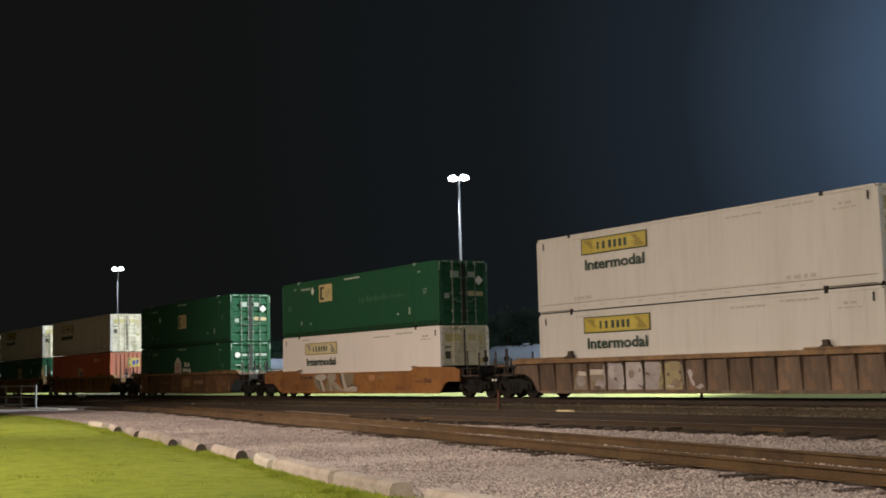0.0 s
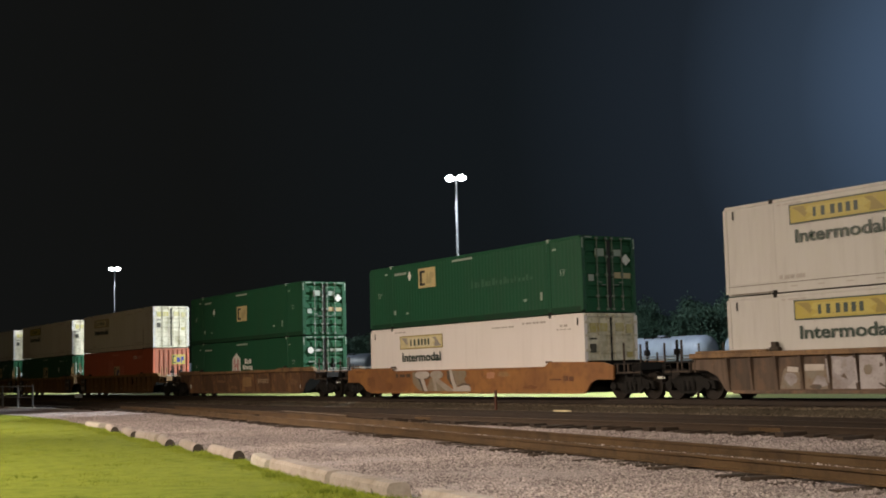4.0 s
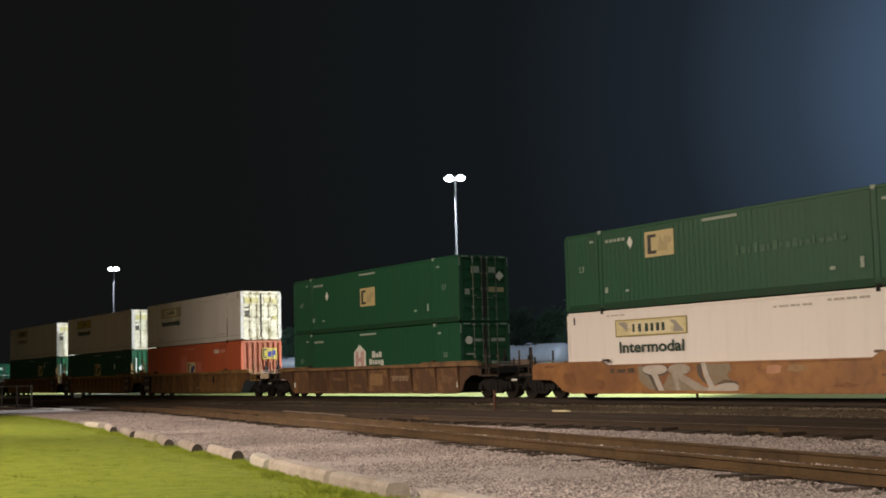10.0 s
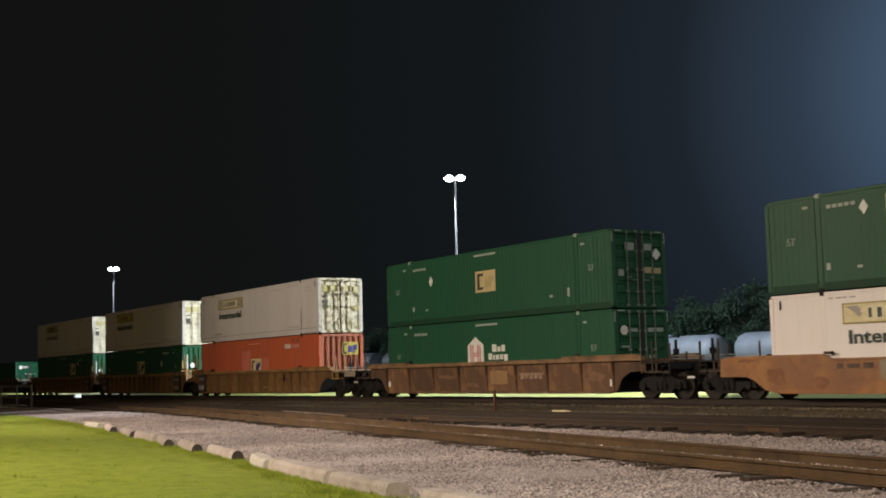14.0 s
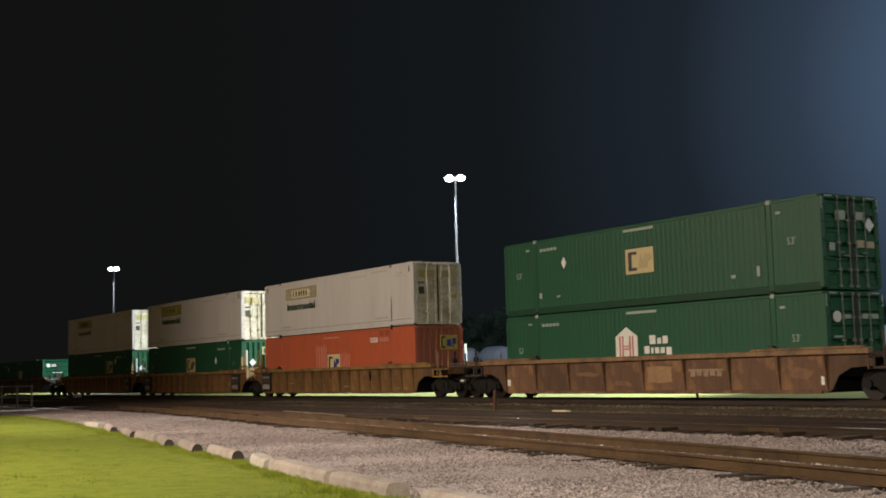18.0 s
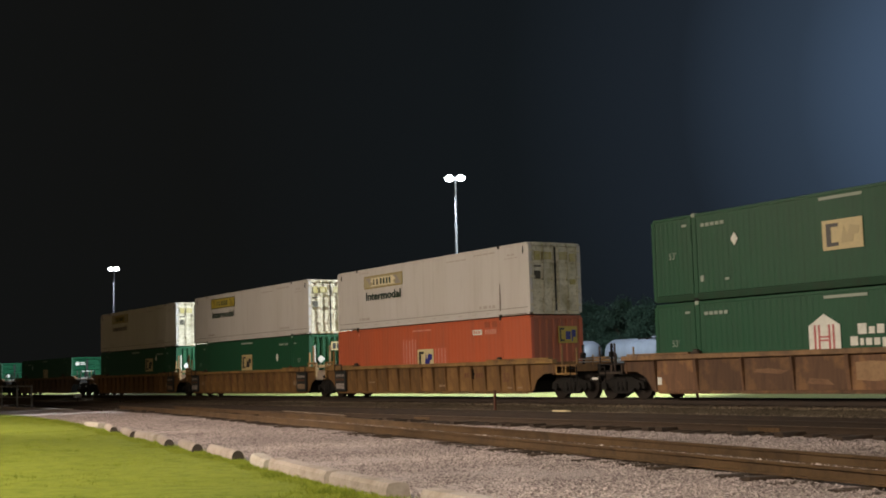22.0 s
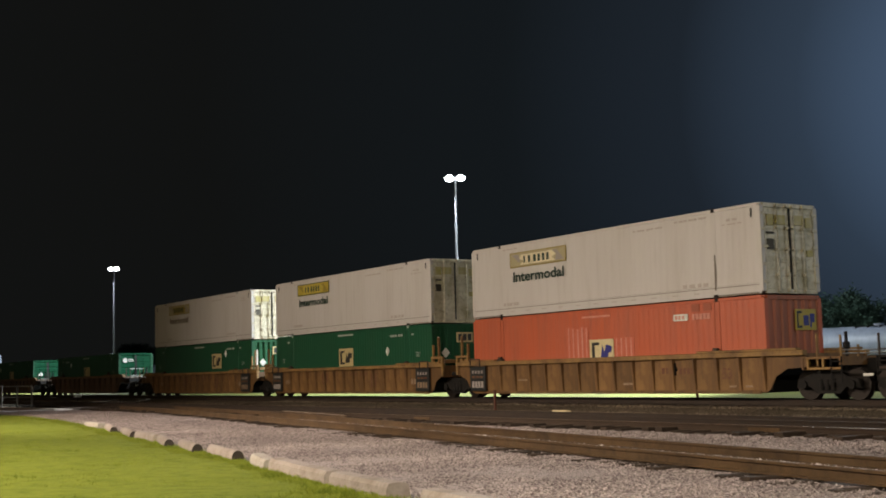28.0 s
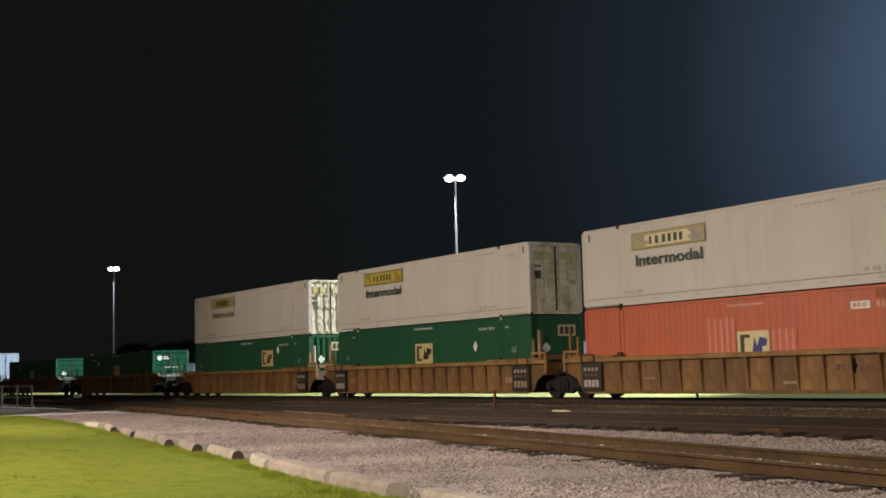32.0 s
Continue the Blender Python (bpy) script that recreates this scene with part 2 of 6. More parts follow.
M_PINKRED = mat("chalky_red_panel_paint", (0.50, 0.125, 0.070), 0.6, 0, 0.1, 2, 40, 0.02, (0.42, 0.10, 0.045), 0.6)
M_REDPATCH = mat("brownish_red_patch", (0.30, 0.075, 0.034), 0.6, 0, 0.1, 2, 40, 0.02)
M_PINKGLINT = mat("pinkish_sill_highlight", (0.48, 0.25, 0.16), 0.4, 0, 0.15, 2, 30, 0.05, (0.36, 0.17, 0.08), 0.6)
M_PINK = mat("faded_pink_marking", (0.58, 0.27, 0.21), 0.5, 0, 0.1, 3, 40, 0.02, (0.46, 0.11, 0.05), 0.5)
M_DULLSIGN = mat("dull_beige_sign_film", (0.38, 0.34, 0.20), 0.5, 0, 0.1, 3, 50, 0.02, (0.30, 0.25, 0.14), 0.5)
M_MATTBLACK = mat("matt_black_steel", (0.008, 0.008, 0.007), 0.95, 0, 0.3, 5, 50, 0.2, spec=0.05)
M_IRON = mat("black_cast_iron", (0.0095, 0.009, 0.0085), 0.75, 0.0, 0.3, 5, 50, 0.2, (0.018, 0.0145, 0.012), 0.5, spec=0.25)
M_WHEEL = mat("wheel_steel", (0.022, 0.018, 0.015), 0.5, 0.5, 0.2, 5, 50, 0.1, (0.025, 0.016, 0.012), 0.5)
M_RAILWEB = mat("rusty_rail_steel", (0.105, 0.062, 0.027), 0.8, 0.1, 0.3, 0.8, 18, 0.3, (0.045, 0.027, 0.014), 0.8, wear=(0.115, 0.073, 0.036))
M_RAILBROWN = mat("dark_brown_rail_steel", (0.050, 0.031, 0.0185), 0.8, 0.1, 0.25, 1.5, 30, 0.2, (0.03, 0.02, 0.014), 0.6)
# rail steel made darker: the dimmer light on these tracks is in the colour
M_RAILDIM = mat("dim_lit_rail_steel", (0.034, 0.022, 0.0145), 0.8, 0.1, 0.25, 1.5, 30, 0.25, (0.02, 0.016, 0.014), 0.6)
M_RAILRUST = mat("rusty_rail_head", (0.125, 0.082, 0.045), 0.75, 0.1, 0.25, 1.5, 30, 0.15, (0.075, 0.046, 0.024), 0.7)
M_RAILHEAD = mat("worn_rail_head", (0.16, 0.115, 0.075), 0.42, 0.7, 0.2, 1.5, 30, 0.05, (0.16, 0.085, 0.045), 0.6)
M_TIE = mat("weathered_tie_timber", (0.046, 0.030, 0.020), 0.9, 0, 0.35, 4, 25, 0.5, (0.025, 0.019, 0.016), 0.6, False, 0.35)
M_CONCRETE = mat("weathered_concrete", (0.39, 0.342, 0.315), 0.9, 0, 0.18, 3, 35, 0.4, (0.22, 0.18, 0.14), 0.6, False, 0.1)
M_CHUNK = mat("pale_broken_concrete", (0.46, 0.43, 0.39), 0.9, 0, 0.18, 4, 35, 0.5, (0.30, 0.25, 0.2), 0.5)
M_CONCRETE_END = mat("shaded_end_concrete", (0.05, 0.04, 0.035), 0.9, 0, 0.3, 3, 35, 0.4)
M_GRAVEL = gravel("pale_crushed_stone", (0.238, 0.203, 0.200), (0.50, 0.436, 0.43), 0.024, 0.6)
M_BALLAST = gravel("dark_track_ballast", (0.046, 0.038, 0.028), (0.165, 0.138, 0.100), 0.06)
M_STONES = gravel("loose_pale_stones", (0.185, 0.158, 0.155), (0.55, 0.480, 0.473), 0.2, 0.2, True)
M_STONES_DARK = gravel("loose_dark_stones", (0.050, 0.041, 0.031), (0.25, 0.205, 0.155), 0.2, 0.2, True)
M_SOIL = mat("worn_grass_and_soil", (0.150, 0.165, 0.048), 0.95, 0, 0.3, 0.3, 9, 0.5, (0.13, 0.125, 0.065), 0.5, spec=0.1)
M_TURF = mat("mown_turf", (0.235, 0.280, 0.040), 0.95, 0, 0.5, 2.6, 60, 0.8, (0.115, 0.165, 0.018), 0.6, spec=0.05)
M_BLADE = mat("grass_blades", (0.245, 0.293, 0.042), 0.8, 0, 0.3, 2.2, 14, 0.0, (0.10, 0.155, 0.016), 0.7, spec=0.1)
M_POLE = mat("grey_pole_steel", (0.24, 0.25, 0.26), 0.5, 0.3, 0.1, 3, 40, 0.03)
M_MAST = mat("dark_mast_steel", (0.058, 0.062, 0.07), 0.5, 0.3, 0.1, 3, 40, 0.03)
M_LED = mat("lit_lamp_lens", (0.93, 0.97, 1.0), 0.4, 0, 0.0, 3, 40, 0.0, emit=25)
M_TANK = mat("pale_blue_grey_tank_paint", (0.225, 0.265, 0.35), 0.5, 0, 0.08, 0.6, 40, 0.03, (0.15, 0.17, 0.21), 0.5, True)
M_BARK = mat("tree_bark", (0.09, 0.065, 0.045), 0.95, 0, 0.35, 3, 18, 0.6)
M_LEAF = mat("tree_leaves", (0.030, 0.068, 0.050), 0.7, 0, 0.35, 0.5, 5, 0.0, (0.044, 0.090, 0.057), 0.6, False, 0.2)
M_POSTBROWN = mat("rusty_post_steel", (0.10, 0.040, 0.026), 0.8, 0.1, 0.25, 3, 30, 0.2)
M_DEBRIS = mat("pale_broken_block", (0.72, 0.62, 0.38), 0.85, 0, 0.15, 4, 30, 0.3)
M_GRAFFITI_GREY = mat("grey_spray_paint", (0.48, 0.44, 0.41), 0.6, 0, 0.1, 2, 30, 0.05, (0.34, 0.28, 0.23), 0.5)
M_GRAFFITI_SOFT = mat("thin_grey_spray_paint", (0.36, 0.325, 0.285), 0.6, 0, 0.1, 2, 30, 0.05, (0.27, 0.20, 0.14), 0.6)
M_GRAFFITI_RIM = mat("dark_spray_paint", (0.075, 0.065, 0.055), 0.6, 0, 0.2, 3, 20, 0.05, (0.15, 0.09, 0.05), 0.7)
M_GRAFFITI_DIM = mat("dim_grey_spray_paint", (0.20, 0.175, 0.14), 0.6, 0, 0.15, 1.5, 12, 0.05, (0.20, 0.105, 0.05), 0.8)
M_GRAFFITI_LILAC = mat("lilac_spray_paint", (0.315, 0.29, 0.305), 0.6, 0, 0.15, 2.5, 20, 0.05, (0.18, 0.145, 0.125), 0.7, wear=(0.24, 0.20, 0.18))
M_GRAFFITI_PALE = mat("pale_lilac_spray_paint", (0.40, 0.37, 0.385), 0.6, 0, 0.15, 2.5, 20, 0.05, (0.25, 0.215, 0.20), 0.6)
M_GRAFFITI_YELLOW = mat("yellow_spray_paint", (0.285, 0.245, 0.125), 0.6, 0, 0.15, 2.5, 20, 0.05, (0.19, 0.145, 0.10), 0.7)
M_GRAFFITI_GREEN = mat("grey_green_spray_paint", (0.235, 0.215, 0.165), 0.6, 0, 0.15, 1.2, 12, 0.05, (0.23, 0.125, 0.055), 0.6)


# ------------------------------------------------------------------ mesh helpers
CACHE = {}


def mesh_of(key, make, material):
    """The mesh made by make() for that key and material, made once. make returns a bmesh."""
    k = (key, material.name)
    if k not in CACHE:
        bm = make()
        me = bpy.data.meshes.new(key)
        bm.to_mesh(me)
        bm.free()
        me.materials.append(material)
        CACHE[k] = me
    return CACHE[k]


def place(name, me, parent, m=None, label=""):
    ob = new(name, me)
    if parent is not None:
        ob.parent = parent
    if m is not None:
        ob.matrix_basis = m
    if label:
        ob["label"] = label
    return ob


def part(name, bm, material, parent, label=""):
    """Links a bmesh as one mesh object under a thing or a part."""
    me = bpy.data.meshes.new(name)
    bm.to_mesh(me)
    bm.free()
    me.materials.append(material)
    return place(name, me, parent, None, label)


def box(bm, x0, x1, y0, y1, z0, z1, bevel=0.0):
    r = bmesh.ops.create_cube(bm, size=1)
    for v in r["verts"]:
        v.co = Vector(((x0 + x1) / 2 + v.co.x * (x1 - x0), (y0 + y1) / 2 + v.co.y * (y1 - y0), (z0 + z1) / 2 + v.co.z * (z1 - z0)))
    if bevel:
        edges = list({e for v in r["verts"] for e in v.link_edges})
        bmesh.ops.bevel(bm, geom=edges, offset=bevel, segments=1, affect="EDGES", profile=0.5)
    return bm


def boxes(*rows, bevel=0.0):
    bm = bmesh.new()
    for r in rows:
        box(bm, *r, bevel=bevel)
    return bm


def cyl(bm, a, b, r0, r1=None, n=10):
    a, b = Vector(a), Vector(b)
    m = Matrix.Translation((a + b) / 2) @ (b - a).to_track_quat("Z", "Y").to_matrix().to_4x4()
    bmesh.ops.create_cone(bm, cap_ends=True, segments=n, radius1=r0, radius2=r0 if r1 is None else r1, depth=(b - a).length, matrix=m)
    return bm


def prism(profile, y0, y1):
    """A plate with that outline in x and z, from y0 to y1."""
    bm = bmesh.new()
    lo = [bm.verts.new((x, y0, z)) for x, z in profile]
    hi = [bm.verts.new((x, y1, z)) for x, z in profile]
    bm.faces.new(lo)
    bm.faces.new(hi[::-1])
    n = len(lo)
    for i in range(n):
        bm.faces.new((lo[i], hi[i], hi[(i + 1) % n], lo[(i + 1) % n]))
    bmesh.ops.recalc_face_normals(bm, faces=bm.faces)
    return bm


def corrugated(u0, u1, z0, z1, period, depth, share=0.5):
    """A standing corrugated sheet along x at y = 0; its troughs lie deeper in y."""
    bm = bmesh.new()
    n = max(1, round((u1 - u0) / period))
    p = (u1 - u0) / n
    slope = p * 0.12
    us = []
    for i in range(n):
        a = u0 + i * p
        us += [(a, 0), (a + p * share - slope, 0), (a + p * share, depth), (a + p - slope, depth)]
    us.append((u1, 0))
    lo = [bm.verts.new((x, y, z0)) for x, y in us]
    hi = [bm.verts.new((x, y, z1)) for x, y in us]
    for i in range(len(us) - 1):
        bm.faces.new((lo[i], lo[i + 1], hi[i + 1], hi[i]))
    return bm


def sweep(profile, points, closed=True):
    """A profile of (side, height) pushed along points (x, y, z)."""
    bm = bmesh.new()
    rings = []
    n = len(points)
    for i, pt in enumerate(points):
        a, b = Vector(points[max(0, i - 1)]), Vector(points[min(n - 1, i + 1)])
        d = (b - a).normalized()
        side = Vector((-d.y, d.x, 0)).normalized()
        rings.append([bm.verts.new(Vector(pt) + side * s + Vector((0, 0, h))) for s, h in profile])
    k = len(profile)
    for a, b in zip(rings, rings[1:]):
        for j in range(k if closed else k - 1):
            bm.faces.new((a[j], a[(j + 1) % k], b[(j + 1) % k], b[j]))
    if closed:
        bm.faces.new(rings[0][::-1])
        bm.faces.new(rings[-1])
    bmesh.ops.recalc_face_normals(bm, faces=bm.faces)
    return bm


def lettering(text, height, depth=0.006, bold=0.0):
    """A flat word that reads along x and stands along z, facing -y, its lower left corner at the origin."""
    cu = bpy.data.curves.new("word", "FONT")
    cu.body, cu.size, cu.extrude, cu.resolution_u, cu.offset = text, 1.0, 0.0, 3, bold
    ob = new("word", cu)
    bpy.context.view_layer.update()
    me = bpy.data.meshes.new_from_object(ob.evaluated_get(bpy.context.evaluated_depsgraph_get()))
    bpy.data.objects.remove(ob)
    bpy.data.curves.remove(cu)
    bm = bmesh.new()
    bm.from_mesh(me)
    bpy.data.meshes.remove(me)
    x0, y0 = min(v.co.x for v in bm.verts), min(v.co.y for v in bm.verts)
    s = height / (max(v.co.y for v in bm.verts) - y0)
    for v in bm.verts:
        v.co = Vector(((v.co.x - x0) * s, -depth, (v.co.y - y0) * s))
    return bm


def thing(name, m, label, category, group="", kind=""):
    ob = new(name)
    ob.matrix_basis = m
    ob.empty_display_size = 0.2
    return tagged(ob, label, category, group, kind)


def sheet(name, verts, faces, material, label, category, kind="structure"):
    me = bpy.data.meshes.new(name)
    me.from_pydata(verts, [], faces)
    me.materials.append(material)
    return tagged(new(name, me), label, category, "", kind)


# ------------------------------------------------------------------ ground
TRACK_Y = 30.3
MID_Y = 22.0
KERB = [(-2.0, 6.95), (-8.0, 7.2), (-11.0, 7.5), (-15.0, 8.0), (-18.4, 8.62), (-21.5, 9.28), (-24.0, 9.65), (-26.5, 9.98), (-33.0, 11.1),
        (-37.0, 11.8), (-40.0, 12.35), (-50.0, 13.8), (-60.0, 14.6), (-95.0, 15.6)]


def kerb_y(x):
    return float(np.interp(-x, [-k[0] for k in KERB], [k[1] for k in KERB]))


def near_y(x):
    """The centre line of the diverging track."""
    if x > -45:
        return 11.33 - 0.178 * x - 0.0002 * x * x
    y, slope = 11.33 + 0.178 * 45 - 0.0002 * 2025, -0.16
    d = -45 - x
    return min(y + 0.16 * d - 0.0028 * d * d if d < 28 else 99, MID_Y)


def ground():
    xs = np.concatenate([np.linspace(-2500, -200, 12), np.linspace(-180, 60, 49), np.linspace(100, 2500, 10)])
    ys = np.concatenate([np.linspace(-2500, -60, 10), np.linspace(-50, 150, 41), np.linspace(180, 2500, 10)])
    verts = [(x, y, -0.50 + (0.05 * noise.noise(Vector((x * 0.07, y * 0.07, 3))) if abs(x) < 250 else 0)) for y in ys for x in xs]
    k = len(xs)
    faces = [(j * k + i, j * k + i + 1, (j + 1) * k + i + 1, (j + 1) * k + i) for j in range(len(ys) - 1) for i in range(k - 1)]
    sheet("ground", verts, faces, M_SOIL, "worn short grass and bare soil around the railway", "ground")


def strip(name, x0, x1, step, near, far, rows, z, bump, material, label, category):
    """A sheet between two lines y = near(x) and y = far(x), with small humps."""
    xs = np.arange(x0, x1 + step / 2, step)
    verts, faces = [], []
    for x in xs:
        a, b = near(x), far(x)
        for j in range(rows + 1):
            y = a + (b - a) * j / rows
            verts.append((x, y, z + bump * noise.noise(Vector((x * 0.6, y * 0.6, 1))) + bump * 0.6 * noise.noise(Vector((x * 2.1, y * 2.1, 7)))))
    r = rows + 1
    for i in range(len(xs) - 1):
        faces += [(i * r + j, (i + 1) * r + j, (i + 1) * r + j + 1, i * r + j + 1) for j in range(rows)]
    return sheet(name, verts, faces, material, label, category)


def bank(name, y, half, top, foot, x0, x1, material, label):
    """A ballast bed: flat crown, sloping shoulders with an uneven edge."""
    verts, faces = [], []
    xs = np.arange(x0, x1 + 0.1, 0.8)
    prof = [(-half - 1.1, foot), (-half - 0.5, (top + foot) / 2 + 0.02), (-half, top), (-half * 0.4, top + 0.01), (half * 0.4, top + 0.01), (half, top), (half + 1.1, foot)]
    for x in xs:
        for s, z in prof:
            verts.append((x, y(x) + s + 0.07 * noise.noise(Vector((x * 0.9, s, 5))), z + 0.03 * noise.noise(Vector((x * 1.3, s * 2, 9)))))
    k = len(prof)
    for i in range(len(xs) - 1):
        faces += [(i * k + j, (i + 1) * k + j, (i + 1) * k + j + 1, i * k + j + 1) for j in range(k - 1)]
    return sheet(name, verts, faces, material, label, "ballast")


ground()
strip("lawn", -62, 6, 0.5, lambda x: -14, lambda x: kerb_y(x) - 0.02, 44, -0.40, 0.035, M_TURF, "bright mown lawn beside the gravel", "lawn")
strip("gravel_yard", -170, 6, 0.5, lambda x: kerb_y(x) - 0.02, lambda x: MID_Y - 1.9, 26, -0.405, 0.03, M_GRAVEL, "pale crushed stone yard beside the tracks", "gravel")
strip("ballast_bed", -170, 12, 1.0, lambda x: MID_Y - 1.95, lambda x: 28.4, 14, -0.395, 0.035, M_BALLAST, "dark ballast between the tracks", "ballast")
bank("main_ballast", lambda x: TRACK_Y, 1.9, -0.22, -0.44, -260, 30, M_BALLAST, "raised dark ballast bank under the main track")


def scatter(name, count, x0, x1, near, far, z, r0, r1, material, label, seed):
    """Loose stones, joined, each a squashed eight-sided lump."""
    rng = np.random.default_rng(seed)
    x = rng.uniform(x0, x1, count)
    f = rng.uniform(0, 1, count)
    a = np.array([near(v) for v in x])
    b = np.array([far(v) for v in x])
    y = a + (b - a) * f
    r = rng.uniform(r0, r1, count)
    base = np.array([(1, 0, 0), (0, 1, 0), (-1, 0, 0), (0, -1, 0), (0, 0, 1), (0, 0, -1)], float)
    tri = np.array([(0, 1, 4), (1, 2, 4), (2, 3, 4), (3, 0, 4), (1, 0, 5), (2, 1, 5), (3, 2, 5), (0, 3, 5)])
    rot = rng.uniform(0, 6.28, count)
    c, s = np.cos(rot), np.sin(rot)
    v = base[None] * rng.uniform(0.6, 1.25, (count, 6, 1)) * r[:, None, None]
    v[:, :, 2] *= 0.55
    v[:, :, 2] += rng.uniform(-0.35, 0.35, (count, 6)) * r[:, None]
    vx = v[:, :, 0] * c[:, None] - v[:, :, 1] * s[:, None]
    vy = v[:, :, 0] * s[:, None] + v[:, :, 1] * c[:, None]
    v[:, :, 0], v[:, :, 1] = vx + x[:, None], vy + y[:, None]
    v[:, :, 2] += z + r[:, None] * 0.25
    faces = (tri[None] + 6 * np.arange(count)[:, None, None]).reshape(-1, 3)
    me = bpy.data.meshes.new(name)
    me.from_pydata(v.reshape(-1, 3).tolist(), [], faces.tolist())
    me.materials.append(material)
    return tagged(new(name, me), label, "gravel", "", "stuff")


scatter("loose_stones", 62000, -34, -8.5, lambda x: kerb_y(x) + 0.25, lambda x: near_y(x) - 1.0, -0.402, 0.008, 0.026, M_STONES, "loose pale crushed stones on the yard", 3)
scatter("loose_stones", 15000, -60, -34, lambda x: kerb_y(x) + 0.25, lambda x: near_y(x) - 1.0, -0.402, 0.012, 0.03, M_STONES, "loose pale crushed stones on the yard", 4)
scatter("loose_stones", 32000, -34, -9, lambda x: near_y(x) + 1.15, lambda x: MID_Y - 1.75, -0.398, 0.01, 0.032, M_STONES, "loose pale stones between the tracks", 5)
scatter("loose_stones", 12000, -38, -9, lambda x: near_y(x) - 0.1, lambda x: near_y(x) + 0.67, -0.365, 0.012, 0.045, M_STONES, "loose pale stones between the rails", 6)
scatter("loose_stones", 3200, -34, -8.5, lambda x: near_y(x) - 1.35, lambda x: near_y(x) - 0.84, -0.395, 0.012, 0.036, M_STONES, "loose pale stones heaped against the rail", 8)
strip("rail_bed", -45, 4, 0.4, lambda x: near_y(x) - 0.72, lambda x: near_y(x) + 0.72, 8, -0.37, 0.04, M_GRAVEL, "pale crushed stone between the rails of the near track", "gravel")
scatter("loose_stones", 36000, -62, -14, lambda x: MID_Y + 1.0, lambda x: 28.3, -0.385, 0.02, 0.05, M_STONES_DARK, "loose dark ballast stones beside the main track", 7)


scatter("loose_stones", 9000, -125, -62, lambda x: MID_Y + 1.0, lambda x: 29.4, -0.385, 0.04, 0.08, M_STONES_DARK, "loose dark ballast stones beside the main track", 10)
scatter("loose_stones", 22000, -62, -14, lambda x: 28.25, lambda x: 29.5, -0.235, 0.02, 0.05, M_STONES_DARK, "loose dark ballast stones on the main track bank", 9)


def grass():
    """Blades of the lawn, joined."""
    rng = np.random.default_rng(11)
    n = 70000
    x = -10 - 50 * rng.uniform(0, 1, n) ** 1.5
    top = np.array([kerb_y(v) for v in x]) + 0.03
    y = top - (6.5 + 0.05 * -x) * rng.uniform(0, 1, n) ** 1.2
    h = rng.uniform(0.008, 0.024, n) * (1 + 0.9 * (rng.uniform(0, 1, n) < 0.04))
    h = np.where((top - y < 0.28), h * 2.6, h)
    w = rng.uniform(0.006, 0.013, n)
    # a ragged fringe of longer tufts along the kerb
    m = 26000
    spot = -10 - 46 * rng.uniform(0, 1, 420) ** 1.3
    size = rng.uniform(0.3, 1.0, 420)
    off = rng.uniform(0.10, 0.55, 420) ** 1.4
    pick = rng.integers(0, 420, m)
    fx = spot[pick] + rng.normal(0, 0.16, m)
    fy = np.array([kerb_y(v) for v in fx]) - 0.12 - off[pick] + rng.normal(0, 0.07, m)
    x, y = np.concatenate([x, fx]), np.concatenate([y, fy])
    h = np.concatenate([h, rng.uniform(0.015, 0.075, m) * size[pick]])
    w = np.concatenate([w, rng.uniform(0.006, 0.014, m)])
    n += m
    a = rng.uniform(0, 6.28, n)
    lean = rng.uniform(-1.3, 1.3, (n, 2)) * h[:, None]
    z = np.full(n, -0.42)
    v = np.empty((n, 3, 3))
    v[:, 0] = np.stack([x - w * np.cos(a), y - w * np.sin(a), z], 1)
    v[:, 1] = np.stack([x + w * np.cos(a), y + w * np.sin(a), z], 1)
    v[:, 2] = np.stack([x + lean[:, 0], y + lean[:, 1], z + 0.02 + h], 1)
    me = bpy.data.meshes.new("grass")
    me.from_pydata(v.reshape(-1, 3).tolist(), [], np.arange(3 * n).reshape(-1, 3).tolist())
    me.materials.append(M_BLADE)
    tagged(new("grass", me), "short bright green grass blades of the lawn", "grass", "", "stuff")


grass()


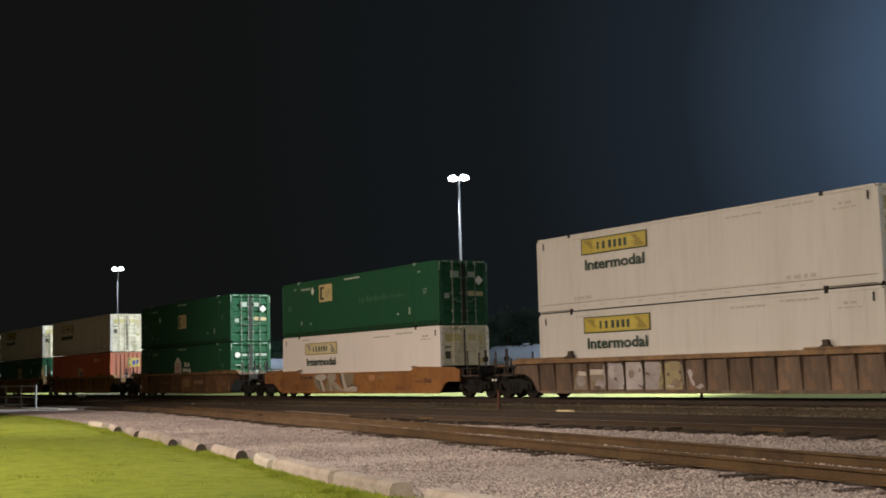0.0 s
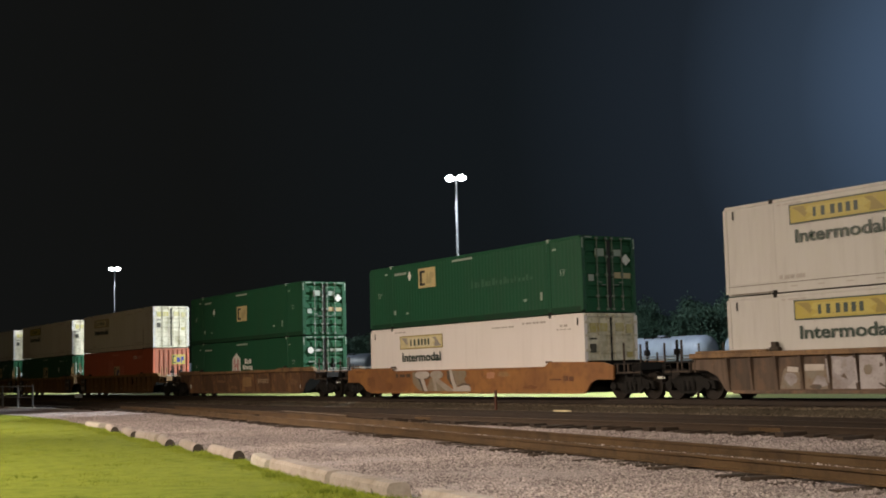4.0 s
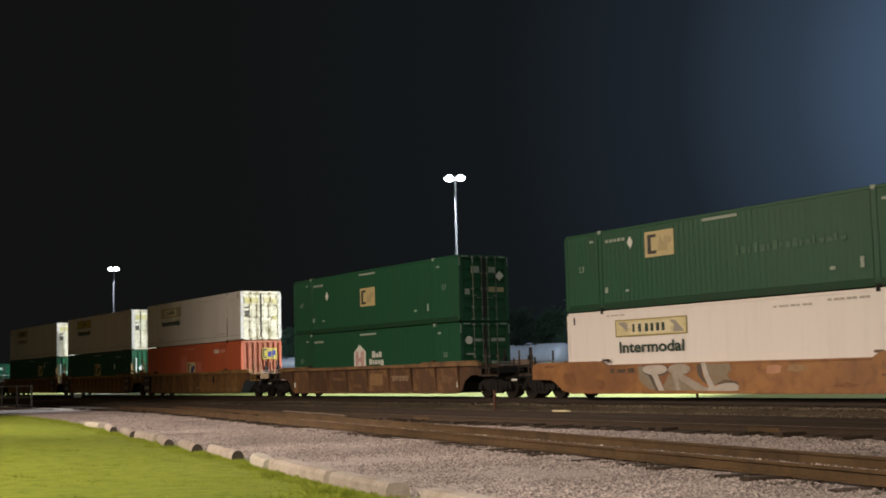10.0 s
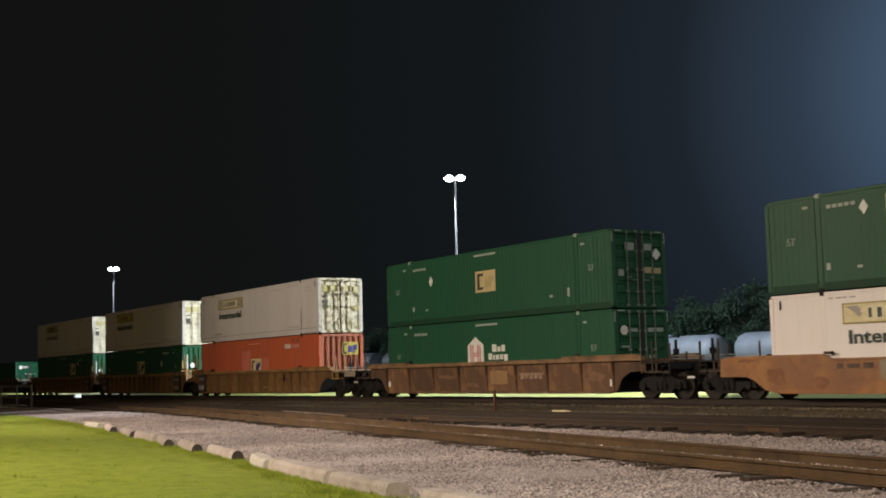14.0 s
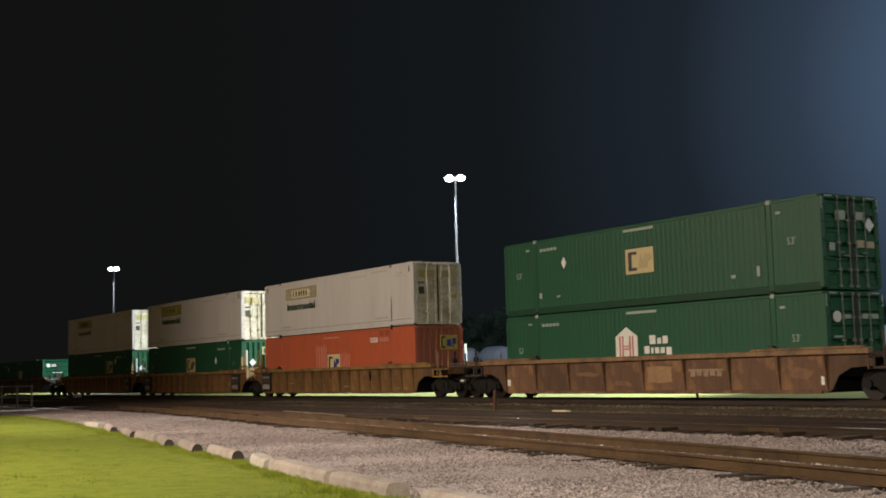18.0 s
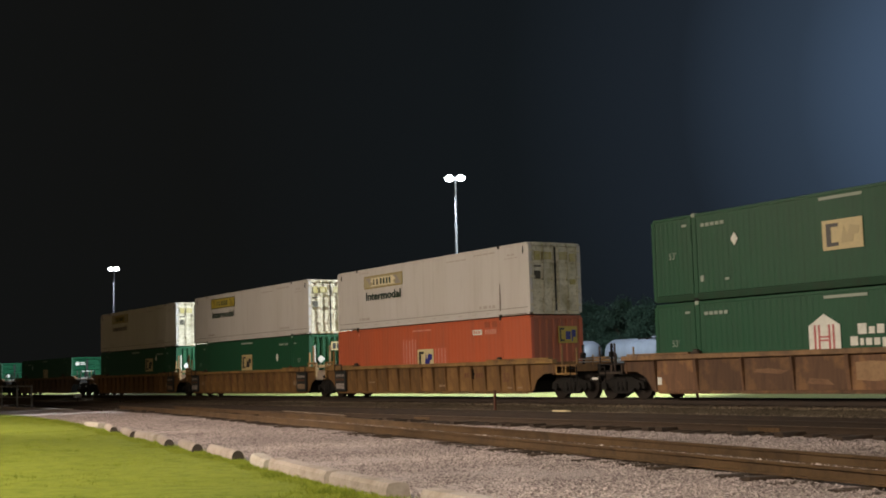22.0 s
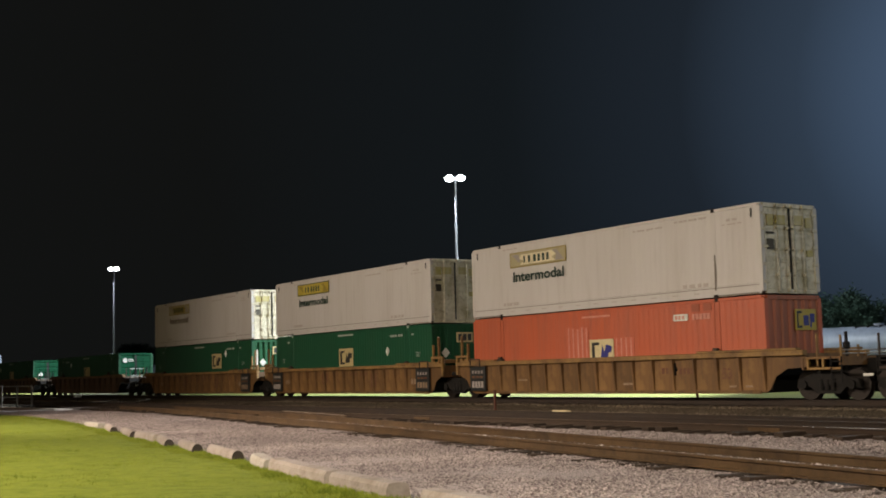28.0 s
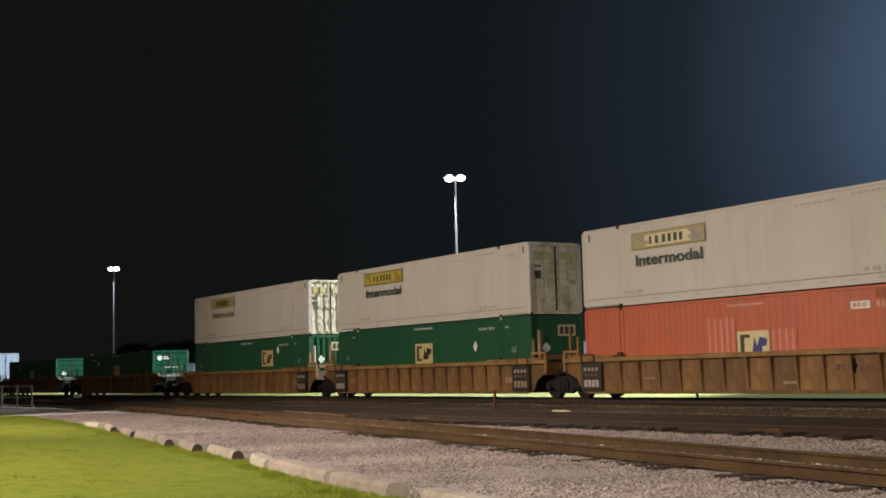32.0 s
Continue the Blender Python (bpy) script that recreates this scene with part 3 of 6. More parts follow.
# ------------------------------------------------------------------ kerb of concrete blocks
def kerb_block(a, b, tilt, broken=False, shift=0.0):
    ax, bx = a, b
    ay, by = kerb_y(a) - shift, kerb_y(b) + shift * 0.4
    length = math.hypot(bx - ax, by - ay)
    turn = math.degrees(math.atan2(by - ay, bx - ax))
    ob = thing("kerb_block", pose(ax, ay, -0.42, 0, 0, turn), "pale weathered concrete kerb block with a rounded top along the lawn", "kerb", "kerb blocks along the lawn")
    prof = [(-0.175, -0.03), (-0.15, 0.135), (-0.115, 0.185), (0.0, 0.197), (0.115, 0.185), (0.15, 0.135), (0.175, -0.03)]
    rng = random.Random(int(-a * 10))
    n = 9
    pts = [(length * i / n, 0.012 * rng.uniform(-1, 1), (0.010 + tilt * 0.04 * i / n) * rng.uniform(0.3, 1)) for i in range(n + 1)]
    low = 0.85 if broken else 1.0
    if shift > 0.1:
        prof = [(-0.105, -0.03), (-0.115, 0.05), (-0.105, 0.105), (-0.078, 0.15), (-0.04, 0.178), (0.0, 0.185), (0.04, 0.178), (0.078, 0.15), (0.105, 0.105), (0.115, 0.05), (0.105, -0.03)]
    bm = sweep([(s * low, h * low) for s, h in prof], pts)
    part("block", bm, M_CHUNK if broken else M_CONCRETE, ob)
    if shift < 0.1:
        return ob
    # the shade on the end is painted: a near-black cap over the concrete
    bm = prism([(s, h) for s, h in [(p0 * 0.98 * low, p1 * 0.98 * low) for p0, p1 in prof]], -0.004, 0.006)
    cap = part("end_face", bm, M_CONCRETE_END, ob, "block end painted dark for its shade")
    cap.matrix_basis = pose(-0.004, 0, pts[0][2], 0, 0, 90)
    return ob


for a, b, tilt, broken, shift in ((-9.0, -12.35, 0, False, 0), (-13.3, -15.5, 0, False, 0.03), (-15.66, -18.75, 0.5, False, 0.0), (-18.95, -20.45, 0.8, True, 0.07), (-21.5, -24.1, 0, False, 0.12),
                                  (-24.5, -26.75, 0.3, False, 0.17), (-27.05, -29.6, 0, False, 0.20), (-29.63, -32.0, 0.2, False, -0.05), (-32.25, -35.3, 0, False, 0.16),
                                  (-36.1, -38.9, 0, False, 0.14), (-40.0, -42.8, 0, True, 0.0)):
    kerb_block(a, b, tilt, broken, shift)


# ------------------------------------------------------------------ tracks
RAIL = [(-0.07, -0.18), (0.07, -0.18), (0.07, -0.165), (0.012, -0.15), (0.012, -0.05), (0.036, -0.04), (0.036, -0.006), (0.028, 0.0), (-0.028, 0.0), (-0.036, -0.006),
        (-0.036, -0.04), (-0.012, -0.05), (-0.012, -0.15), (-0.07, -0.165)]


def rail(parent, pts, web=M_RAILWEB, name="rail", head=M_RAILHEAD):
    bm = sweep(RAIL, pts)
    me = bpy.data.meshes.new(name)
    for f in bm.faces:
        f.material_index = 1 if f.normal.z > 0.8 and f.calc_center_median().z > pts[0][2] - 0.03 else 0
    bm.to_mesh(me)
    bm.free()
    me.materials.append(web)
    me.materials.append(head)
    return place(name, me, parent)


def tie_mesh():
    return boxes((-0.115, 0.115, -1.3, 1.3, -0.17, 0), bevel=0.012)


def timber_mesh():
    return boxes((-0.125, 0.125, -2.5, 1.3, -0.17, 0), bevel=0.012)


def track(label, line, x0, x1, z, ties, seed, web=M_RAILWEB, head=M_RAILHEAD, timbers=False, buried=0.0):
    ob = thing("railway_track", pose(0, 0, 0), label, "track", "railway tracks", "structure")
    xs = np.arange(x0, x1 + 0.1, 1.5)
    for off in (-0.755, 0.755):
        pts = []
        for x in xs:
            d = Vector((1, line(x + 0.5) - line(x - 0.5), 0)).normalized()
            pts.append((x - d.y * off, line(x) + d.x * off, z))
        rail(ob, pts, web, "rail", head)
    rng = random.Random(seed)
    me = mesh_of("timber", timber_mesh, M_TIE) if timbers else mesh_of("tie", tie_mesh, M_TIE)
    side = 0.26 if timbers else 0.09
    x = ties[0]
    while x < ties[1]:
        turn = math.degrees(math.atan(line(x + 0.5) - line(x - 0.5)))
        place("tie", me, ob, pose(x, line(x) + rng.uniform(-side, side), z - 0.182 + rng.uniform(-0.015, 0.008) - (0.055 if rng.random() < buried else 0), rng.uniform(-1, 1), 0, turn + rng.uniform(-1.5, 1.5)))
        x += 0.55 * rng.uniform(0.93, 1.07)
    return ob


track("rusty diverging track with worn rails in pale stone", near_y, -62, 6, -0.18, (-60, -4), 21, M_RAILWEB, M_RAILRUST, buried=0.45)
track("rusty middle track on dark timber ties", lambda x: MID_Y, -180, 10, -0.14, (-85, -8), 22, M_RAILDIM, M_RAILBROWN, True)
track("main track with worn rails under the train", lambda x: TRACK_Y, -260, 30, 0.0, (-80, -12), 23, M_RAILDIM, M_RAILBROWN)
spare = thing("spare_rail", pose(0, 0, 0), "rusty spare rail lying on the tie ends", "rail")
for x0, x1 in ((-45, -33), (-33, -19), (-19, -5)):
    rail(spare, [(x, 20.2 + 0.02 * math.sin(x), -0.20) for x in np.arange(x0, x1 + 0.1, 2.0)], M_RAILBROWN)
for x in (-33, -19):
    y = 20.2 + 0.02 * math.sin(x)
    part("joint_bar", boxes((x - 0.45, x + 0.45, y - 0.035, y - 0.013, -0.34, -0.25), bevel=0.005), M_RAILWEB, spare)
    for dx in (-0.32, -0.12, 0.12, 0.32):
        part("bolt", cyl(bmesh.new(), (x + dx, y - 0.06, -0.295), (x + dx, y - 0.03, -0.295), 0.018, n=6), M_RAILWEB, spare)
# an added rail; its pale head has the lamp glint in its colour
piece = thing("closure_rail", pose(0, 0, 0), "short added rail for the bright glint between the tracks", "rail")
pts = [(-43.3 + 7.7 * k / 6, 20.27 - 1.38 * k / 6, -0.19) for k in range(7)]
part("rail", sweep(RAIL, pts), M_RAILWEB, piece)
part("pale_head", sweep([(-0.030, 0.0), (0.030, 0.0), (0.026, 0.006), (-0.026, 0.006)], pts), M_RAILGLINT, piece, "pale rail head with the glint in its colour")

# ------------------------------------------------------------------ small things by the tracks
post = thing("marker_post", pose(-38.3, 26.6, -0.42), "thin rusty steel marker post in the ballast", "post")
part("post", boxes((-0.045, 0.045, -0.035, 0.035, 0, 0.78), bevel=0.008), M_POSTBROWN, post)
part("cap", boxes((-0.055, 0.055, -0.045, 0.045, 0.78, 0.81), bevel=0.006), M_POSTBROWN, post)
for dx, dy, turn, lx in ((-0.22, 0, 12, 0.21), (0.16, 0.03, -6, 0.25)):
    blk = thing("broken_block", pose(-33.2 + dx, 25.75 + dy, -0.38, 0, 3, turn), "pale yellowish broken block on the ballast", "debris", "broken blocks")
    part("block", boxes((-lx * 0.8, lx * 0.8, -0.12, 0.12, -0.03, 0.13), bevel=0.035), M_DEBRIS, blk)
stake = thing("marker_stake", pose(-37.4, 36.0, -0.5), "thin dark steel stake in the grass behind the train", "post")
part("stake", boxes((-0.05, 0.05, -0.03, 0.03, 0, 1.05), bevel=0.008), M_POSTBROWN, stake)
part("cap", boxes((-0.06, 0.06, -0.04, 0.04, 1.05, 1.08), bevel=0.006), M_POSTBROWN, stake)
stand = thing("switch_stand", pose(-80.9, 23.4, -0.42), "low switch stand with a small white target", "switch stand")
part("base", boxes((-0.25, 0.25, -0.3, 0.3, 0, 0.12), bevel=0.02), M_IRON, stand)
part("post", cyl(bmesh.new(), (0, 0, 0.1), (0, 0, 0.55), 0.03), M_IRON, stand)
part("target", boxes((-0.14, 0.14, -0.22, 0.22, 0.5, 0.72), bevel=0.02), M_TARGET, stand, "small white target")

fence = thing("pipe_fence", pose(0, 0, 0), "grey steel pipe fence at the lawn's end", "fence")
FX = [(-73.4, 18.6), (-76.6, 18.55), (-80.2, 18.5), (-84.0, 18.45)]
for x, y in FX:
    part("post", cyl(bmesh.new(), (x, y, -0.45), (x, y, 1.0), 0.055), M_POLE, fence)
for z in (0.92, 0.28):
    part("rail", cyl(bmesh.new(), (FX[0][0], FX[0][1], z), (FX[-1][0], FX[-1][1], z), 0.035), M_POLE, fence)
slab = thing("concrete_slab", pose(-72, 19.2, -0.45, 0, 0, 2), "low pale concrete slab by the fence", "slab")
part("slab", boxes((-12, 3.5, -0.8, 0.8, 0, 0.1), bevel=0.03), M_CONCRETE, slab)


# ------------------------------------------------------------------ lamp masts
def mast(x, y, top, label, size=1.0):
    ob = thing("lamp_mast", pose(x, y, -0.48, 0, 0, 45), label, "lamp mast", "lamp masts")
    h, k = top + 0.48, size
    part("footing", cyl(bmesh.new(), (0, 0, 0), (0, 0, 0.75), 0.32 * k, n=20), M_CONCRETE, ob, "round concrete footing")
    part("base_plate", boxes((-0.22 * k, 0.22 * k, -0.22 * k, 0.22 * k, 0.75, 0.79), bevel=0.01), M_STEEL, ob)
    part("pole", cyl(bmesh.new(), (0, 0, 0.79), (0, 0, h), 0.15, 0.095, 16), M_MAST, ob)
    part("crossarm", cyl(bmesh.new(), (-0.34 * k, 0, h - 0.05), (0.34 * k, 0, h - 0.05), 0.035 * k), M_MAST, ob)
    for s in (-1, 1):
        head = part("lamp_head", boxes((s * 0.29 * k - 0.24 * k, s * 0.29 * k + 0.24 * k, -0.20 * k, 0.20 * k, h - 0.06, h + 0.04 * k), bevel=0.03), M_MAST, ob, "flat lamp head")
        bm = bmesh.new()
        bmesh.ops.create_uvsphere(bm, u_segments=16, v_segments=10, radius=0.25 * k, matrix=Matrix.Translation((s * 0.29 * k, -0.03, h - 0.1)))
        for v in bm.verts:
            v.co.z = h - 0.1 + (v.co.z - h + 0.1) * 0.64
        part("lens", bm, M_LED, head, "lit white domed lens")
    return ob


# the third of these is the unseen, added mast
for mx, my, mz in MASTS[:3]:
    mast(mx, my, mz, "tall grey steel lamp mast with two lit heads behind the train", 1.75)
mx, my, mz = MASTS[3]
mast(mx, my, mz, "tall grey steel lamp mast with lit heads near the tank cars", 1.75)
# masts added out of view to carry these lamps
for lx, ly, lz in UNSEEN_LAWN_LAMPS:
    mast(lx, ly - 0.6, lz, "unseen tall grey steel lamp mast with two lit heads, added on the lawn")
pipe = thing("white_marker_pipe", pose(-91.2, 60.3, -0.45), "short white marker pipe beside the lamp mast", "post")
part("pipe", cyl(bmesh.new(), (0.1, 0, 0), (0.1, 0, 4.0), 0.11), M_MARK, pipe)


# ------------------------------------------------------------------ containers
CL, CW, CH = 16.15, 2.59, 2.896
POSTS = (2.05, 14.10)
HALF = CW / 2


def plate(x0, x1, z0, z1, d=0.012):
    """A thin film on the near side of a container."""
    return boxes((x0, x1, -HALF - d, -HALF + 0.004, z0, z1))


def end_plate(y0, y1, z0, z1, d=0.03):
    return boxes((CL - 0.01, CL + d, y0, y1, z0, z1))


def lozenge(u, z, r, face="side", y=0.0):
    bm = bmesh.new()
    if face == "side":
        pts = [(u - r * 0.72, -HALF - 0.012, z), (u, -HALF - 0.012, z - r), (u + r * 0.72, -HALF - 0.012, z), (u, -HALF - 0.012, z + r)]
        d = Vector((0, 0.02, 0))
    else:
        pts = [(CL + 0.05, y - r, z), (CL + 0.05, y, z - r), (CL + 0.05, y + r, z), (CL + 0.05, y, z + r)]
        d = Vector((-0.02, 0, 0))
    a = [bm.verts.new(p) for p in pts]
    b = [bm.verts.new(Vector(p) + d) for p in pts]
    bm.faces.new(a)
    for i in range(4):
        bm.faces.new((a[i], a[(i + 1) % 4], b[(i + 1) % 4], b[i]))
    bmesh.ops.recalc_face_normals(bm, faces=bm.faces)
    return bm


def side_sheet(y, flip, period, depth, gap, foot):
    def make():
        bm = bmesh.new()
        for a, b in ((0.14, POSTS[0] - gap), (POSTS[0] + gap, POSTS[1] - gap), (POSTS[1] + gap, CL - 0.14)):
            w = corrugated(a, b, foot, CH - 0.10, period, depth)
            me = bpy.data.meshes.new("tmp")
            w.to_mesh(me)
            w.free()
            bm.from_mesh(me)
            bpy.data.meshes.remove(me)
        for v in bm.verts:
            v.co.y = y + 0.02 + v.co.y if not flip else y - 0.02 - v.co.y
        bmesh.ops.recalc_face_normals(bm, faces=bm.faces)
        return bm
    return make


def end_sheet(x, inward, y0, y1, z0, z1, period, depth):
    def make():
        bm = corrugated(y0, y1, z0, z1, period, depth)
        for v in bm.verts:
            v.co = Vector((x + inward * v.co.y, v.co.x, v.co.z))
        return bm
    return make


def cross_sheet(x, y0, y1, z0, z1, period, depth):
    """A door leaf pressed with level ribs."""
    def make():
        bm = corrugated(z0, z1, y0, y1, period, depth, 0.72)
        for v in bm.verts:
            v.co = Vector((x - v.co.y, v.co.z, v.co.x))
        bmesh.ops.recalc_face_normals(bm, faces=bm.faces)
        return bm
    return make


def container(paint, door_paint, label, group, period=0.28, depth=0.03, end="doors", gap=0.118, foot=0.25, rail=None):
    """A 53 foot container: frame, walls, roof; towards +x two doors with their gear, or a plain ribbed wall."""
    ob = thing("shipping_container", pose(0, 0, 0), label, "container", group)
    part_of = lambda name, key, make, m, parent=ob, lab="": place(name, mesh_of(key, make, m), parent, None, lab)
    part_of("side_wall", "side_near_%.2f" % period, side_sheet(-HALF, False, period, depth, gap, foot), paint)
    part_of("side_wall", "side_far_%.2f" % period, side_sheet(HALF, True, period, depth, gap, foot), paint)
    part_of("roof", "roof", lambda: boxes((0.05, CL - 0.05, -HALF + 0.04, HALF - 0.04, CH - 0.07, CH - 0.02)), paint)
    part_of("floor", "floor", lambda: boxes((0.05, CL - 0.05, -HALF + 0.05, HALF - 0.05, 0.06, 0.15)), M_IRON)
    part_of("front_wall", "front_wall", end_sheet(0.03, 1, -HALF + 0.1, HALF - 0.1, 0.12, CH - 0.1, 0.3, 0.04), paint)
    for y in (-HALF, HALF):
        s = 1 if y < 0 else -1
        lo, hi = min(y, y + s * 0.07), max(y, y + s * 0.07)
        part_of("top_rail", "top_rail_%d" % s, lambda: boxes((0.1, CL - 0.1, lo, hi, CH - 0.11, CH - 0.012), bevel=0.01), paint)
        part_of("bottom_rail", "bottom_rail_%d_%.2f" % (s, foot), lambda: boxes((0.1, CL - 0.1, lo + s * 0.012, hi + s * 0.012, 0.03, foot + 0.01), bevel=0.01), rail or paint)
        for x in (0.0, CL - 0.16):
            part_of("corner_post", "corner_post_%d_%d" % (s, x > 1), lambda: boxes((x, x + 0.16, min(y, y + s * 0.16), max(y, y + s * 0.16), 0.1, CH - 0.1), bevel=0.012), paint)
        for x in POSTS:
            part_of("lifting_post", "lifting_post_%d_%d" % (s, x > 5),
                    lambda: boxes((x - 0.10, x + 0.10, min(y + s * 0.012, y + s * 0.1), max(y + s * 0.012, y + s * 0.1), 0.05, CH - 0.03), bevel=0.012), paint)
            part_of("corner_casting", "casting_%d_%d" % (s, x > 5),
                    lambda: boxes((x - 0.09, x + 0.09, min(y - s * 0.004, y + s * 0.16), max(y - s * 0.004, y + s * 0.16), CH - 0.12, CH + 0.012), bevel=0.012), M_DULL if paint == M_GREEN else M_IRON)
            part_of("corner_casting", "foot_casting_%d_%d" % (s, x > 5),
                    lambda: boxes((x - 0.10, x + 0.10, min(y - s * 0.004, y + s * 0.16), max(y - s * 0.004, y + s * 0.16), 0.0, 0.11), bevel=0.012), M_IRON)
    # the end
    part_of("door_header", "door_header", lambda: boxes((CL - 0.10, CL + 0.004, -HALF + 0.15, HALF - 0.15, CH - 0.16, CH - 0.02), bevel=0.01), door_paint)
    part_of("door_sill", "door_sill", lambda: boxes((CL - 0.10, CL + 0.004, -HALF + 0.15, HALF - 0.15, 0.03, 0.17), bevel=0.01), door_paint)
    if end == "wall":
        part_of("end_wall", "end_wall", end_sheet(CL - 0.005, -1, -HALF + 0.15, HALF - 0.15, 0.16, CH - 0.15, 0.32, 0.06), door_paint)
        return ob
    gear = M_DOORGEAR if door_paint == M_GREEN_DOOR else door_paint
    for s in (-1, 1):
        a, b = sorted((s * 0.012, s * (HALF - 0.16)))
        flat = paint.name != M_GREEN.name
        door = part_of("door", "door_%d_%d" % (s, flat), cross_sheet(CL - 0.02, a, b, 0.18, CH - 0.17, 0.62 if flat else 0.40, 0.012 if flat else 0.055), door_paint)
        # on green doors the black strip is widened to paint the recess's shade
        wide = 0.012 if flat else 0.038
        part_of("gasket", "gasket_%d_%d" % (s, flat), lambda: boxes((CL - 0.03, CL + 0.012, s * (wide + 0.001) - wide, s * (wide + 0.001) + wide, 0.18, CH - 0.17)), M_GASKET_SHADE, door)
        part_of("door_edge", "door_edge_%d" % s, lambda: boxes((CL - 0.03, CL + 0.006, min(s * (HALF - 0.22), s * (HALF - 0.165)), max(s * (HALF - 0.22), s * (HALF - 0.165)), 0.18, CH - 0.17), bevel=0.006), door_paint, door)
        for y in (s * 0.145, s * 0.60):
            part_of("locking_rod", "rod_%d" % round(y * 100), lambda: cyl(bmesh.new(), (CL + 0.045, y, 0.1), (CL + 0.045, y, CH - 0.08), 0.019, n=8), gear, door)
            for z in (0.13, 0.62, 1.42, 2.1, CH - 0.1):
                ob2 = part_of("rod_bracket", "bracket", lambda: boxes((CL - 0.02, CL + 0.068, -0.06, 0.06, -0.04, 0.04), bevel=0.01), gear, door)
                ob2.location = (0, y, z)
        for y, x0, x1 in ((0.16, 0.145, 0.42), (0.70, 0.42, 0.64)):
            part_of("door_handle", "handle_%d_%d" % (s, y > 0.5), lambda: boxes((CL + 0.05, CL + 0.072, min(s * x0, s * x1), max(s * x0, s * x1), 1.02 if y < 0.5 else 1.12, 1.055 if y < 0.5 else 1.155)), gear, door)
        for z in (0.4, 0.95, 1.5, 2.05, 2.55):
            ob2 = part_of("hinge", "hinge", lambda: boxes((CL - 0.01, CL + 0.03, -0.11, 0.11, -0.045, 0.045), bevel=0.01), door_paint, door)
            ob2.location = (0, s * (HALF - 0.17), z)
    return ob


WORD = lettering("Intermodal", 0.40, bold=0.025)
WORD_MESH = bpy.data.meshes.new("word")
WORD.to_mesh(WORD_MESH)
WORD.free()
_w = max(v.co.x for v in WORD_MESH.vertices)
for v in WORD_MESH.vertices:
    v.co.x *= 3.28 / _w
    v.co.y = -HALF - 0.014
FADED_WORD = WORD_MESH.copy()
WORD_MESH.materials.append(M_DARKGREEN)
FADED_WORD.materials.append(M_FADEDWORD)
FIFTY = bpy.data.meshes.new("digits")
_b = lettering("53'", 0.23)
_b.to_mesh(FIFTY)
_b.free()
for v in FIFTY.vertices:
    v.co.y = -HALF - 0.014
FIFTY.materials.append(M_DULL)


